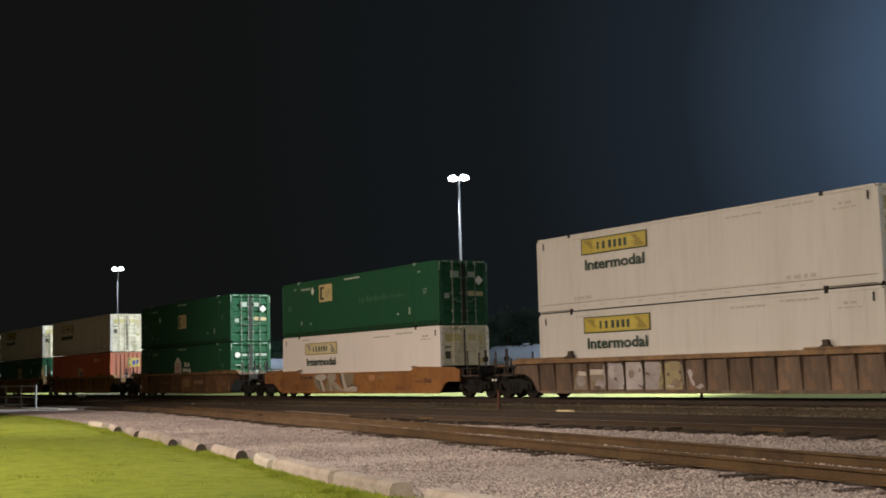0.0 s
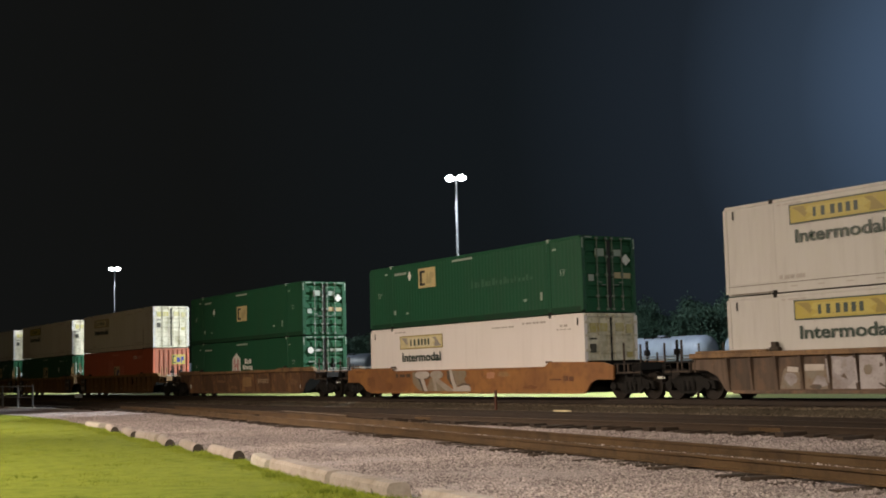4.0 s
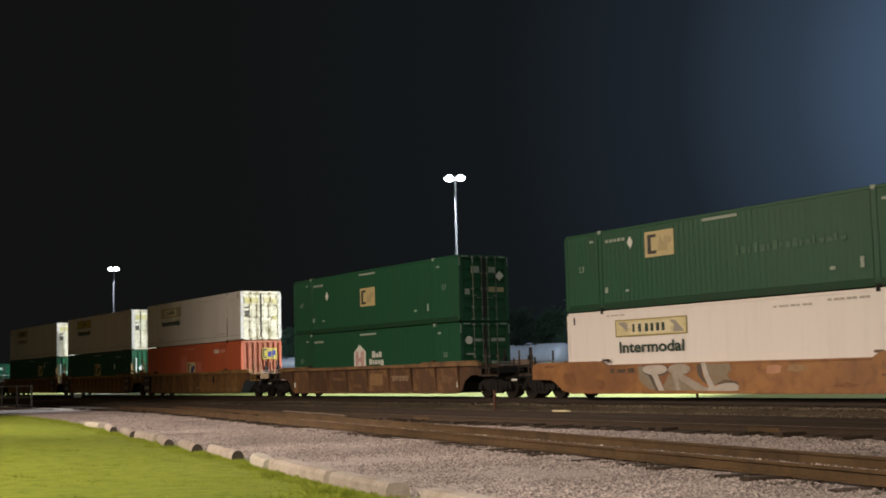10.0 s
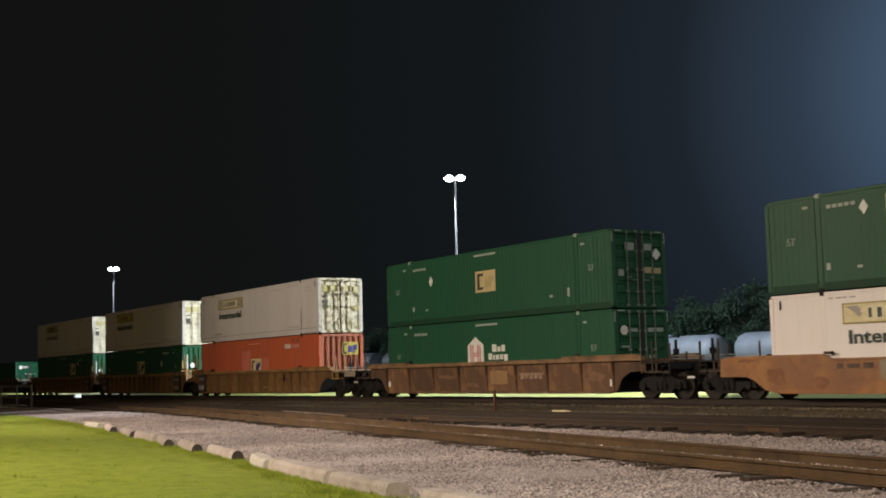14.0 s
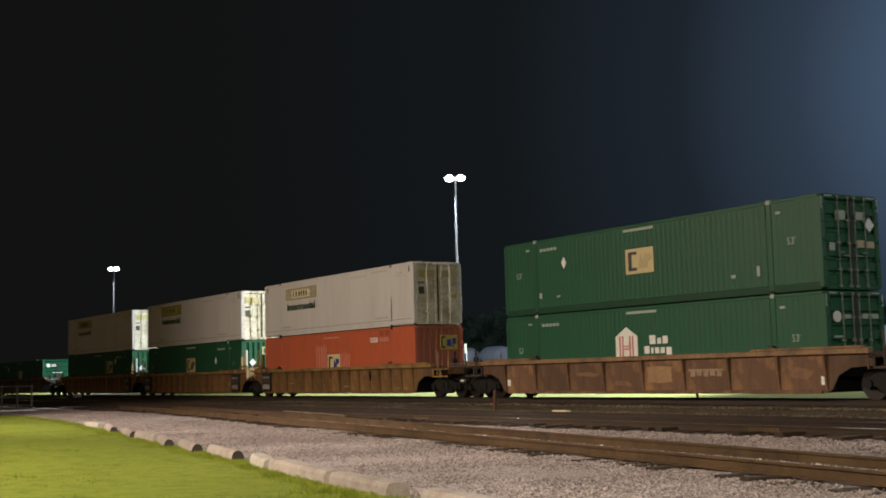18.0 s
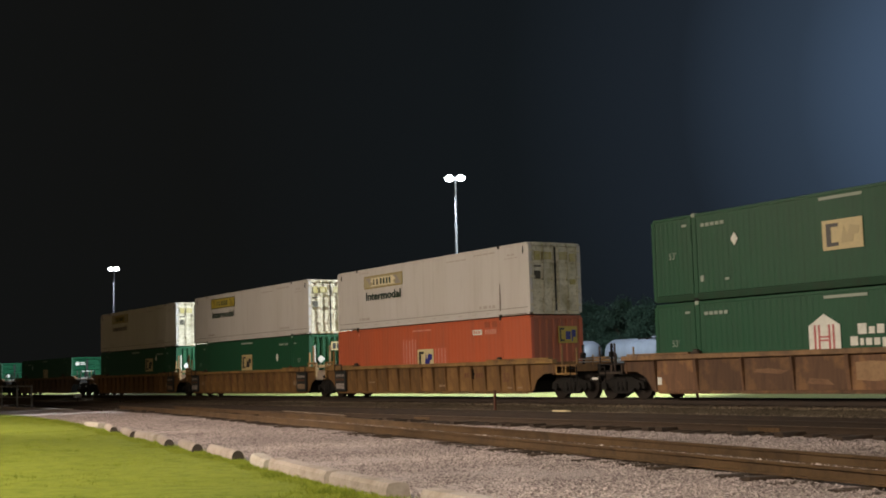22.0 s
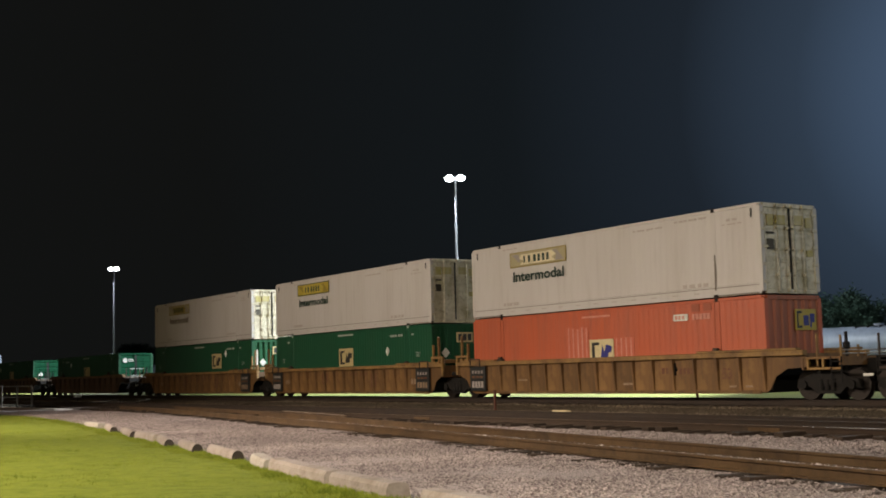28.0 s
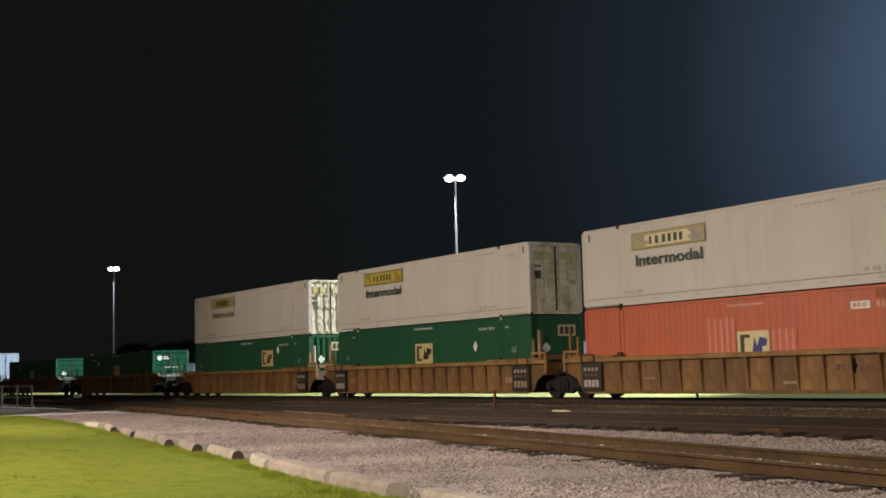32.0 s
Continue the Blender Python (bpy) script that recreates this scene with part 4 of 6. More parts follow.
def white_container(label, dz=0.07, film=None, paint=None, streak=False, faded=False):
    """White box with a yellow sign panel, the word below it and small grey marks."""
    dx, dark = -0.22, M_DARKGREEN
    ob = container(paint or M_WHITE, M_WHITE_DOOR, label, "white containers", 0.27, 0.0058, gap=0.095, foot=0.36)
    sign = part("sign_panel", plate(3.0 + dx, 6.62 + dx, 1.98 + dz, 2.56 + dz, 0.012), film or M_YELLOW, ob, "yellow sign panel")
    part("sign_border", boxes(*[(x0 + dx, x1 + dx, -HALF - 0.017, -HALF - 0.002, z0 + dz, z1 + dz) for x0, x1, z0, z1 in
                                ((3.0, 6.62, 2.53, 2.57), (3.0, 6.62, 1.97, 2.01), (3.0, 3.04, 1.97, 2.57), (6.58, 6.62, 1.97, 2.57))]), M_OLIVEMARK if film else M_DARKGREEN, sign)
    raised = lambda pts: [(x + dx, z + dz) for x, z in pts]
    part("sign_scroll", prism(raised([(3.62, 2.06), (3.95, 2.2), (3.62, 2.30), (3.75, 2.46), (5.75, 2.46), (6.0, 2.3), (5.75, 2.2), (5.98, 2.06)]), -HALF - 0.018, -HALF - 0.004), M_YELLOW_PALE if film is None else M_PALECREAM if not faded else M_OLIVEMARK, sign)
    part("sign_shade", prism(raised([(5.95, 2.06), (6.5, 2.06), (6.3, 2.24), (6.05, 2.46), (5.78, 2.46), (6.02, 2.3)]), -HALF - 0.0165, -HALF - 0.004), M_OLIVEMARK if film is None else M_GREYMARK, sign)
    part("sign_shade", prism(raised([(3.12, 2.48), (3.55, 2.48), (3.72, 2.3), (3.6, 2.14), (3.42, 2.3)]), -HALF - 0.0165, -HALF - 0.004), M_OLIVEMARK if film is None else M_GREYMARK, sign)
    for x, wide, z1 in ((3.92, 0.15, 2.42), (4.11, 0.05, 2.15), (4.22, 0.20, 2.42), (4.46, 0.05, 2.15), (4.57, 0.22, 2.42), (4.85, 0.21, 2.42), (5.13, 0.22, 2.42), (5.41, 0.20, 2.42)):
        part("sign_mark", boxes((x + dx, x + dx + wide * 0.72, -HALF - 0.024, -HALF - 0.006, 2.12 + dz, z1 + dz - 0.02)), dark, sign)
    place("word", FADED_WORD if faded else WORD_MESH, ob, pose(3.18 + dx, 0, 1.40 + dz), "%s lettering reading Intermodal" % ("faded grey-brown" if faded else "dark green"))
    for x0, x1, z0, z1 in ((2.25, 3.35, 0.42, 0.54), (12.6, 13.2, 0.40, 0.52), (13.3, 13.8, 0.40, 0.52), (12.3, 13.9, 2.62, 2.69), (10.2, 11.8, 2.54, 2.60), (14.7, 15.2, 2.42, 2.50), (14.5, 15.4, 2.30, 2.34), (2.3, 3.3, 2.66, 2.71)):
        n = max(2, int((x1 - x0) / 0.22))
        for k in range(n):
            a = x0 + (x1 - x0) * k / n
            part("small_mark", plate(a, a + (x1 - x0) / n * (0.6 + 0.25 * (k % 2)), z0, z1, 0.005), M_FAINT, ob)
    for x in (0.42, 15.75):
        part("small_mark", plate(x, x + 0.05, 2.45, 2.72, 0.016), M_IRON, ob)
    part("seam", plate(0.16, CL - 0.16, 0.305, 0.325, 0.004), M_SEAM_SLOT, ob)
    # the slots are flat strips with the shade inside them as colour
    for x0, x1 in ((0.2, POSTS[0] - 0.12), (POSTS[1] + 0.12, CL - 0.2)):
        part("fork_slot_shade", plate(x0, x1, 0.045, 0.085, 0.004), M_SEAM_SLOT, ob, "dark strip painted on for a shaded slot in the bottom rail")
    for k in range(11):
        part("tie_down", plate(2.7 + k * 1.04, 2.95 + k * 1.04, 0.17, 0.205, 0.003), M_FAINT, ob)
    if streak:
        part("dirt_streak", prism([(14.07, 0.25), (14.13, 0.25), (14.16, 0.7), (14.14, 1.2), (14.11, 1.42), (14.08, 1.0)], -HALF - 0.004, -HALF + 0.02), M_SEAM_SLOT, ob, "dark streak of dirt beside the lifting post")
    for y0, y1, z0, z1 in ((-1.02, -0.74, 2.16, 2.52), (-0.66, -0.20, 2.20, 2.50), (0.20, 0.66, 2.20, 2.52), (0.74, 1.02, 2.14, 2.46), (0.74, 1.0, 1.22, 1.42)):
        part("door_sign", end_plate(y0, y1, z0, z1, 0.02), M_OLIVE, ob, "faded yellow sign on the door")
    part("door_sign", end_plate(-1.04, -0.76, 1.42, 1.74), M_DOORPLATE, ob, "dark plate on the door")
    part("door_sign", end_plate(-1.04, -0.74, 1.90, 1.96), M_DOORPLATE, ob, "dark strip on the door")
    return ob


def emblem(ob, u, z, paint2, film, w=1.45, h=0.88):
    """A sign panel with plain black and coloured shapes."""
    at = lambda pts: [(u + w * x, z + h * y) for x, y in pts]
    sign = part("sign_panel", plate(u, u + w, z, z + h), film, ob, "square cream sign panel")
    part("sign_mark", prism(at([(0.10, 0.12), (0.40, 0.12), (0.40, 0.24), (0.22, 0.24), (0.22, 0.76), (0.40, 0.76), (0.40, 0.88), (0.10, 0.88)]), -HALF - 0.02, -HALF), M_BLACK, sign)
    part("sign_mark", prism(at([(0.46, 0.2), (0.54, 0.78), (0.62, 0.45), (0.70, 0.78), (0.94, 0.70), (0.90, 0.46), (0.78, 0.44), (0.76, 0.2), (0.64, 0.2)]), -HALF - 0.02, -HALF), paint2, sign)


def green_container(label, u, z, with_house=False, diamond=(3.95, 2.2), faded=True, film=None, end="signs"):
    ob = container(M_GREEN, M_GREEN_DOOR if end in ("signs", "low", "disc") else M_GREEN_DOOR_DIM, label, "green containers", 0.235, 0.0055, "wall" if end == "low" else "doors", rail=M_GREEN_RAIL)
    if with_house:
        sign = part("sign_house", prism([(6.70, 1.0), (7.86, 1.0), (7.86, 1.86), (7.28, 2.2), (6.70, 1.86)], -HALF - 0.014, -HALF + 0.004), M_MARK, ob, "white house-shaped sign")
        for x in (6.90, 7.05, 7.43, 7.58):
            part("sign_mark", boxes((x, x + 0.07, -HALF - 0.022, -HALF, 1.02, 1.88)), M_LOGORED, sign)
        for z in (1.40, 1.50):
            part("sign_mark", boxes((7.12, 7.43, -HALF - 0.021, -HALF, z, z + 0.05)), M_LOGORED, sign)
        for x0, x1, z0, z1 in ((8.48, 8.78, 1.56, 1.86), (8.86, 9.06, 1.56, 1.76), (9.14, 9.38, 1.56, 1.82),
                               (8.20, 8.46, 1.24, 1.50), (8.54, 8.66, 1.24, 1.44), (8.74, 8.94, 1.24, 1.44), (9.02, 9.22, 1.24, 1.44), (9.30, 9.56, 1.18, 1.44)):
            part("name_mark", plate(x0, x1, z0, z1), M_MARK, ob)
    else:
        emblem(ob, u, z, M_TAN if film is None else M_BLACK, M_CREAM)
        if diamond:
            part("placard", lozenge(diamond[0], diamond[1], 0.22), M_MARK, ob, "white diamond placard")
    for x in (0.84, 14.82):
        place("number_mark", FIFTY, ob, pose(x, 0, 1.46 if not with_house else 1.42), "white digits 53")
    rows = [(7.32, 8.88, 2.64, 2.73), (1.5, 1.72, 2.5, 2.58), (14.4, 14.62, 2.44, 2.52)]
    rows += [(x, x + 0.16, 2.42, 2.53) for x in ((2.4, 2.62, 2.84, 3.06, 3.28) if diamond and diamond[0] < 9 else (12.5, 12.72, 12.94, 13.24, 13.46))]
    rows += [(2.3, 2.45, 0.62, 0.82), (3.4, 3.58, 0.6, 0.68), (13.55, 13.68, 0.6, 0.92), (12.45, 12.65, 0.62, 0.72)] if not with_house else []
    for x0, x1, z0, z1 in rows:
        part("small_mark", plate(x0, x1, z0, z1), M_DULL, ob)
    if faded:
        for i in range(17):
            w = (0.14, 0.2, 0.1, 0.17, 0.22)[i % 5]
            part("faded_mark", plate(8.75 + i * 0.26, 8.75 + i * 0.26 + w, 1.40 + i * 0.004, (1.64 if i % 3 else 1.74) - i * 0.004, 0.006), M_FADED, ob)
    if end in ("signs", "disc"):
        for s2 in (-1, 1):
            part("reflective_tape", boxes((CL + 0.001, CL + 0.008, min(s2 * 1.12, s2 * 0.78), max(s2 * 1.12, s2 * 0.78), 2.80, 2.845), (CL + 0.001, CL + 0.008, min(s2 * 1.275, s2 * 1.225), max(s2 * 1.275, s2 * 1.225), 2.42, 2.80)), M_DULL, ob, "dull white reflective tape at the corner")
    if end == "disc":
        part("door_sign", cyl(bmesh.new(), (CL + 0.045, -0.88, 2.12), (CL + 0.062, -0.88, 2.12), 0.17, n=20), M_MARK, ob, "round white sign on the door")
        for y0, y1, z0, z1 in ((-0.56, -0.22, 2.06, 2.18), (0.3, 1.02, 2.06, 2.20), (-0.98, -0.62, 1.5, 1.56), (0.3, 0.62, 1.1, 1.22)):
            part("door_sign", end_plate(y0, y1, z0, z1, 0.02), M_DULL, ob)
        return ob
    if end == "round":
        disc = cyl(bmesh.new(), (CL + 0.045, -0.82, 2.36), (CL + 0.062, -0.82, 2.36), 0.17, n=20)
        part("door_sign", disc, M_MARK, ob, "round white sign on the door")
        part("door_sign", end_plate(-0.58, -0.22, 2.40, 2.46, 0.06), M_MARK, ob)
        part("door_sign", end_plate(-0.58, -0.15, 2.28, 2.34, 0.06), M_MARK, ob)
        part("door_sign", end_plate(-0.45, 0.5, 1.72, 1.76, 0.06), M_MARK, ob)
        return ob
    part("placard", lozenge(0, 2.0 if end == "signs" else 1.6, 0.22, "end", 0.80 if end == "signs" else -0.62), M_MARK, ob, "white diamond placard on the door")
    if end == "plain":
        return ob
    if end == "low":
        sign = part("door_sign", end_plate(0.0, 0.86, 2.06, 2.50, 0.03), M_CREAM, ob, "cream sign on the end wall")
        for k in range(3):
            part("sign_mark", boxes((CL + 0.028, CL + 0.036, 0.08 + k * 0.25, 0.26 + k * 0.25, 2.13, 2.43)), M_BLACK, sign)
        part("white_strip", end_plate(-1.0, -0.93, 1.2, 2.3, 0.02), M_MARK, ob, "narrow white strip on the end wall")
        return ob
    for y0, y1, z0, z1 in ((0.24, 0.58, 1.30, 1.52), (0.66, 1.02, 1.30, 1.50), (-0.66, -0.24, 2.12, 2.40), (0.24, 0.62, 2.14, 2.38), (-1.0, -0.76, 1.18, 1.42)):
        part("door_sign", end_plate(y0, y1, z0, z1, 0.02), M_TAN if z0 == 1.30 else M_DULL, ob)
    return ob


def red_container(label):
    ob = container(M_RED, M_RED_DOOR, label, "red containers", 0.26, 0.006, "wall")
    emblem(ob, 7.60, 0.90, M_NAVY, M_CREAMSIGN, 1.34, 0.88)
    frame_mark = part("small_mark", plate(12.08, 12.76, 2.24, 2.46), M_MARK, ob)
    for x in (12.16, 12.32, 12.5):
        part("sign_mark", boxes((x, x + 0.11, -HALF - 0.016, -HALF, 2.29, 2.41)), M_PINK, frame_mark)
    for k in range(5):
        part("small_mark", plate(12.97 + 0.17 * k, 13.1 + 0.17 * k, 2.25, 2.44, 0.006), M_PINK, ob)
    part("small_mark", plate(7.2, 8.8, 2.58, 2.65, 0.005), M_PINK, ob)
    for k, x in enumerate((6.3, 6.56, 6.82, 7.08, 7.34)):
        part("faded_mark", plate(x - 0.05, x + 0.2, 1.05, 2.28 - 0.04 * (k % 3), 0.002), M_PINKRED, ob)
    for k, x in enumerate((6.36, 6.62, 6.88, 7.14, 7.40)):
        part("faded_mark", plate(x, x + (0.05, 0.06, 0.09, 0.08, 0.05)[k], 1.06, 2.27 - 0.04 * (k % 3), 0.006), M_PINK, ob)
    for x in (9.05, 9.31, 9.57, 9.83):
        part("faded_mark", plate(x - 0.05, x + 0.2, 1.05, 1.80, 0.002), M_PINKRED, ob)
        part("faded_mark", plate(x + 0.02, x + 0.08, 1.06, 1.79, 0.006), M_PINK, ob)
    for x in (12.95, 13.5):
        part("faded_mark", plate(x, x + 0.36, 2.52, 2.76, 0.004), M_REDPATCH, ob)
    sign = part("door_sign", end_plate(0.05, 0.98, 1.78, 2.44, 0.02), M_YELLOW, ob, "yellow sign on the end wall")
    part("sign_mark", boxes(*[(CL + 0.018, CL + 0.028, y0, y1, z0, z1) for y0, y1, z0, z1 in ((0.10, 0.17, 1.84, 2.38), (0.17, 0.33, 2.30, 2.38), (0.17, 0.33, 1.84, 1.92))]), M_BLACK, sign)
    part("sign_mark", boxes((CL + 0.018, CL + 0.028, 0.40, 0.64, 1.92, 2.24), (CL + 0.018, CL + 0.028, 0.70, 0.90, 2.02, 2.30), (CL + 0.018, CL + 0.028, 0.70, 0.76, 1.86, 2.02)), M_NAVY, sign)
    return ob


# ------------------------------------------------------------------ well cars
R_WHEEL = 0.46


def wheelset(parent, x, spin):
    def make():
        bm = bmesh.new()
        cyl(bm, (0, -0.95, 0), (0, 0.95, 0), 0.08, n=10)
        for s in (-1, 1):
            cyl(bm, (0, s * 0.70, 0), (0, s * 0.83, 0), R_WHEEL, n=28)
            cyl(bm, (0, s * 0.66, 0), (0, s * 0.70, 0), R_WHEEL + 0.03, n=28)
            cyl(bm, (0, s * 0.83, 0), (0, s * 0.86, 0), 0.16, n=14)
            for k in range(4):
                a = k * math.pi / 2
                cyl(bm, (0.28 * math.cos(a), s * 0.825, 0.28 * math.sin(a)), (0.28 * math.cos(a), s * 0.84, 0.28 * math.sin(a)), 0.05, n=8)
        return bm
    ob = place("wheelset", mesh_of("wheelset", make, M_WHEEL), parent, pose(x, 0, R_WHEEL))
    spin.append((ob, x))
    return ob


def truck(parent, u, spin):
    """A two-axle truck: cast side frames as one part, with its two wheelsets."""
    def make():
        bm = bmesh.new()
        for s in (-1, 1):
            y0, y1 = sorted((s * 0.92, s * 1.06))
            prof = [(-1.18, 0.36), (-1.12, 0.62), (-0.72, 0.70), (-0.40, 0.86), (0.40, 0.86), (0.72, 0.70), (1.12, 0.62), (1.18, 0.36), (0.66, 0.40), (0.42, 0.20), (-0.42, 0.20), (-0.66, 0.40)]
            w = prism(prof, y0, y1)
            me = bpy.data.meshes.new("tmp")
            w.to_mesh(me)
            w.free()
            bm.from_mesh(me)
            bpy.data.meshes.remove(me)
            for x in (-0.22, 0, 0.22):
                cyl(bm, (x, s * 1.08, 0.30), (x, s * 1.08, 0.62), 0.075, n=10)
            for x in (-0.89, 0.89):
                cyl(bm, (x, s * 0.9, R_WHEEL), (x, s * 1.14, R_WHEEL), 0.13, n=12)
        box(bm, -0.22, 0.22, -1.1, 1.1, 0.42, 0.78, 0.03)
        return bm
    ob = place("truck", mesh_of("truck", make, M_IRON), parent, pose(u, 0, 0), "dark cast steel two-axle truck")
    for x in (-0.89, 0.89):
        wheelset(ob, x, spin)
    return ob


SPIN = []


def end_platform(car, u, sgn, paint):
    """The end of a unit beyond the well: stub sill, deck, handrails, brake gear and coupler."""
    a = lambda x0, x1: sorted((u + sgn * x0, u + sgn * x1))
    rng = lambda x0, x1, *r: (*a(x0, x1), *r)
    part("stub_sill", boxes(rng(-0.4, 2.0, -0.35, 0.35, 0.78, 1.22), bevel=0.03), M_IRON, car)
    part("end_deck", boxes(rng(-0.1, 1.35, -1.42, 1.42, 1.22, 1.28), rng(1.25, 1.38, -1.42, 1.42, 1.02, 1.28)), paint if paint == M_OCHRE else M_IRON, car)
    edge = M_CHORD_OCHRE if paint == M_OCHRE else M_GRIME
    x = u + sgn * 1.3
    for y, top in ((-1.38, 1.9), (-0.62, 1.62), (1.38, 1.9)):
        part("handrail", cyl(bmesh.new(), (x, y, 1.25), (x, y, top), 0.036, n=8), edge, car)
    part("handrail", cyl(bmesh.new(), (u + sgn * 0.45, -1.40, 1.0), (u + sgn * 0.45, -1.40, 1.98), 0.036, n=8), edge, car)
    bm = bmesh.new()
    for z in (1.36, 1.46):
        cyl(bm, (x, -1.35, z), (x, 1.35, z), 0.016, n=6)
    part("crossover_rail", bm, M_STEEL, car)
    bm = cyl(bmesh.new(), (u + sgn * 1.15, -0.95, 1.28), (u + sgn * 1.15, -0.95, 2.0), 0.05, n=8)
    box(bm, *rng(1.08, 1.22, -1.05, -0.85, 1.5, 1.7), 0.02)
    part("brake_stand", bm, M_IRON, car)
    bm = bmesh.new()
    for z in (0.55, 0.85, 1.12):
        box(bm, *rng(0.95, 1.35, -1.46, -1.43, z, z + 0.03))
    for x in (0.95, 1.33):
        box(bm, *rng(x, x + 0.03, -1.46, -1.43, 0.5, 1.28))
    part("ladder", bm, M_IRON, car)
    bm = boxes(rng(0.05, 0.12, -1.43, -1.36, 0.9, 1.24), rng(0.62, 0.69, -1.43, -1.36, 0.9, 1.24), rng(0.05, 1.3, -1.43, -1.36, 0.9, 0.97), bevel=0.01)
    part("side_step", bm, edge, car)
    if sgn > 0:
        # a white plate, added for the bright mark beside the coupler
        part("reflector", boxes(rng(1.85, 2.2, -1.16, -1.12, 0.70, 0.78), bevel=0.008), M_MARK, car, "small white plate added beside the coupler")
    bm = boxes(rng(1.9, 2.45, -0.12, 0.12, 0.78, 0.98), rng(2.3, 2.62, -0.2, 0.2, 0.72, 1.05), bevel=0.03)
    cyl(bm, (u + sgn * 2.0, -0.5, 0.75), (u + sgn * 2.35, -0.35, 0.35), 0.03, n=8)
    part("coupler", bm, M_IRON, car)


PANEL_L, PANEL_R = (0.0, 1.10), (15.07, 16.2)


def rib_places(count):
    """Where the ribs of a side sill stand, spaced evenly from the middle of the well."""
    mid, step = {15: (8.07, 1.005), 8: (8.16, 2.05), 12: (8.07, 1.34)}[count]
    inner = [mid + step * k for k in range(-8, 9) if 0.6 < mid + step * k < 15.6]
    return [0.04, *inner, 16.12]


def rib_shape(w, s):
    """A pressed rib, deep at the top and shallow at the foot."""
    bm = bmesh.new()
    rings = [[bm.verts.new((x, s * y, z)) for x, y in ((-w, 1.37), (-w * 0.8, deep), (w * 0.8, deep), (w, 1.37))] for z, deep in ((0.30, 1.415), (0.9, 1.475), (1.34, 1.512))]
    for a, b in zip(rings, rings[1:]):
        for k in range(3):
            bm.faces.new((a[k], a[k + 1], b[k + 1], b[k]))
    bm.faces.new(rings[0])
    bm.faces.new(rings[-1])
    bmesh.ops.recalc_face_normals(bm, faces=bm.faces)
    return bm


def ribbed_car(label, paint, left="free", right="free", nrib=12, panels=(), group="well cars"):
    """A well car with ribbed side sills. free: the end has its own truck; shared: the unit rides on its neighbour's."""
    car = thing("well_car", pose(0, 0, 0), label, "railway car", group)
    x0 = -1.6 if left == "free" else -1.12
    x1 = 17.75 if right == "free" else 17.22
    chord = M_CHORD_OCHRE if paint == M_OCHRE else M_CHORD_BROWN
    l0 = [(x0, 1.34), (x0, 0.98), (-0.95, 0.95), (-0.45, 0.75), (-0.15, 0.32), (0.0, 0.24)]
    r0 = [(16.15, 0.24), (16.3, 0.32), (16.55, 0.72), (17.0, 0.95), (x1, 0.98), (x1, 1.34)]
    for s in (-1, 1):
        y0, y1 = sorted((s * 1.38, s * 1.35))
        sill = part("side_sill", prism(l0 + r0, y0, y1), paint, car)
        ya, yb = sorted((s * 1.52, s * 1.30))
        bm = boxes((x0, x1, ya, yb, 1.34, 1.50), bevel=0.015)
        box(bm, 13.3, x1 - 0.25, ya, yb, 1.505, 1.57, 0.012)
        box(bm, x0 + 0.3, 1.78, ya, yb, 1.505, 1.57, 0.012)
        part("top_chord", bm, chord, sill)
        part("bottom_chord", boxes((0.2, 15.95, *sorted((s * 1.43, s * 1.34)), 0.20, 0.30), bevel=0.015), paint, sill)
        ribs = rib_places(nrib)
        for i, x in enumerate(ribs):
            w = 0.085 if min(abs(x - p) for p in (*POSTS, 8.07)) < 0.2 else 0.05
            me = mesh_of("rib_%d_%d" % (s, w > 0.06), lambda: rib_shape(w, s), paint)
            place("rib", me, sill, pose(x, 0, 0))
            if i < len(ribs) - 1 and s < 0:
                gap = ribs[i + 1] - x
                me = mesh_of("panel_%.2f" % gap, lambda: boxes((0.06, gap - 0.06, -1.386, -1.378, 0.31, 1.33)), paint)
                place("sill_panel", me, sill, pose(x, 0, 0))
        for x in POSTS:
            big = paint == M_RUSTBROWN
            part("lock_bracket", boxes((x - 0.2, x + 0.2, *sorted((s * 1.50, s * 1.33)), 1.50, 1.62 if big else 1.57), (x - 0.13, x + 0.10, *sorted((s * 1.47, s * 1.34)), 1.60 if big else 1.56, 1.78 if big else 1.66), bevel=0.025), M_GRIME, sill)
    for x in (0.4, 2.05, 4.5, 8.07, 11.6, 14.1, 15.7):
        place("cross_member", mesh_of("cross_member", lambda: boxes((-0.15, 0.15, -1.34, 1.34, 0.22, 0.31)), M_IRON), car, pose(x, 0, 0))
    # near-black plates: the dark of the end cavity is put into their colour
    part("end_bulkhead", boxes((-0.18, -0.13, -1.34, 1.34, 0.26, 1.4)), M_MATTBLACK, car)
    part("end_bulkhead", boxes((16.34, 16.39, -1.34, 1.34, 0.26, 1.4)), M_MATTBLACK, car)
    part("bulkhead", boxes((x0 + 0.1, x0 + 0.16, -1.4, 1.4, 0.9, 1.4)), paint, car)
    part("bulkhead", boxes((x1 - 0.16, x1 - 0.1, -1.4, 1.4, 0.9, 1.4)), paint, car)
    for side, u, sgn in ((left, x0, -1), (right, x1, 1)):
        if side == "free":
            end_platform(car, u, sgn, paint)
            truck(car, u + sgn * 0.5, SPIN)
        else:
            part("stub_sill", boxes((*sorted((u - sgn * 0.2, u + sgn * 0.05)), -0.35, 0.35, 0.78, 1.22)), M_IRON, car)
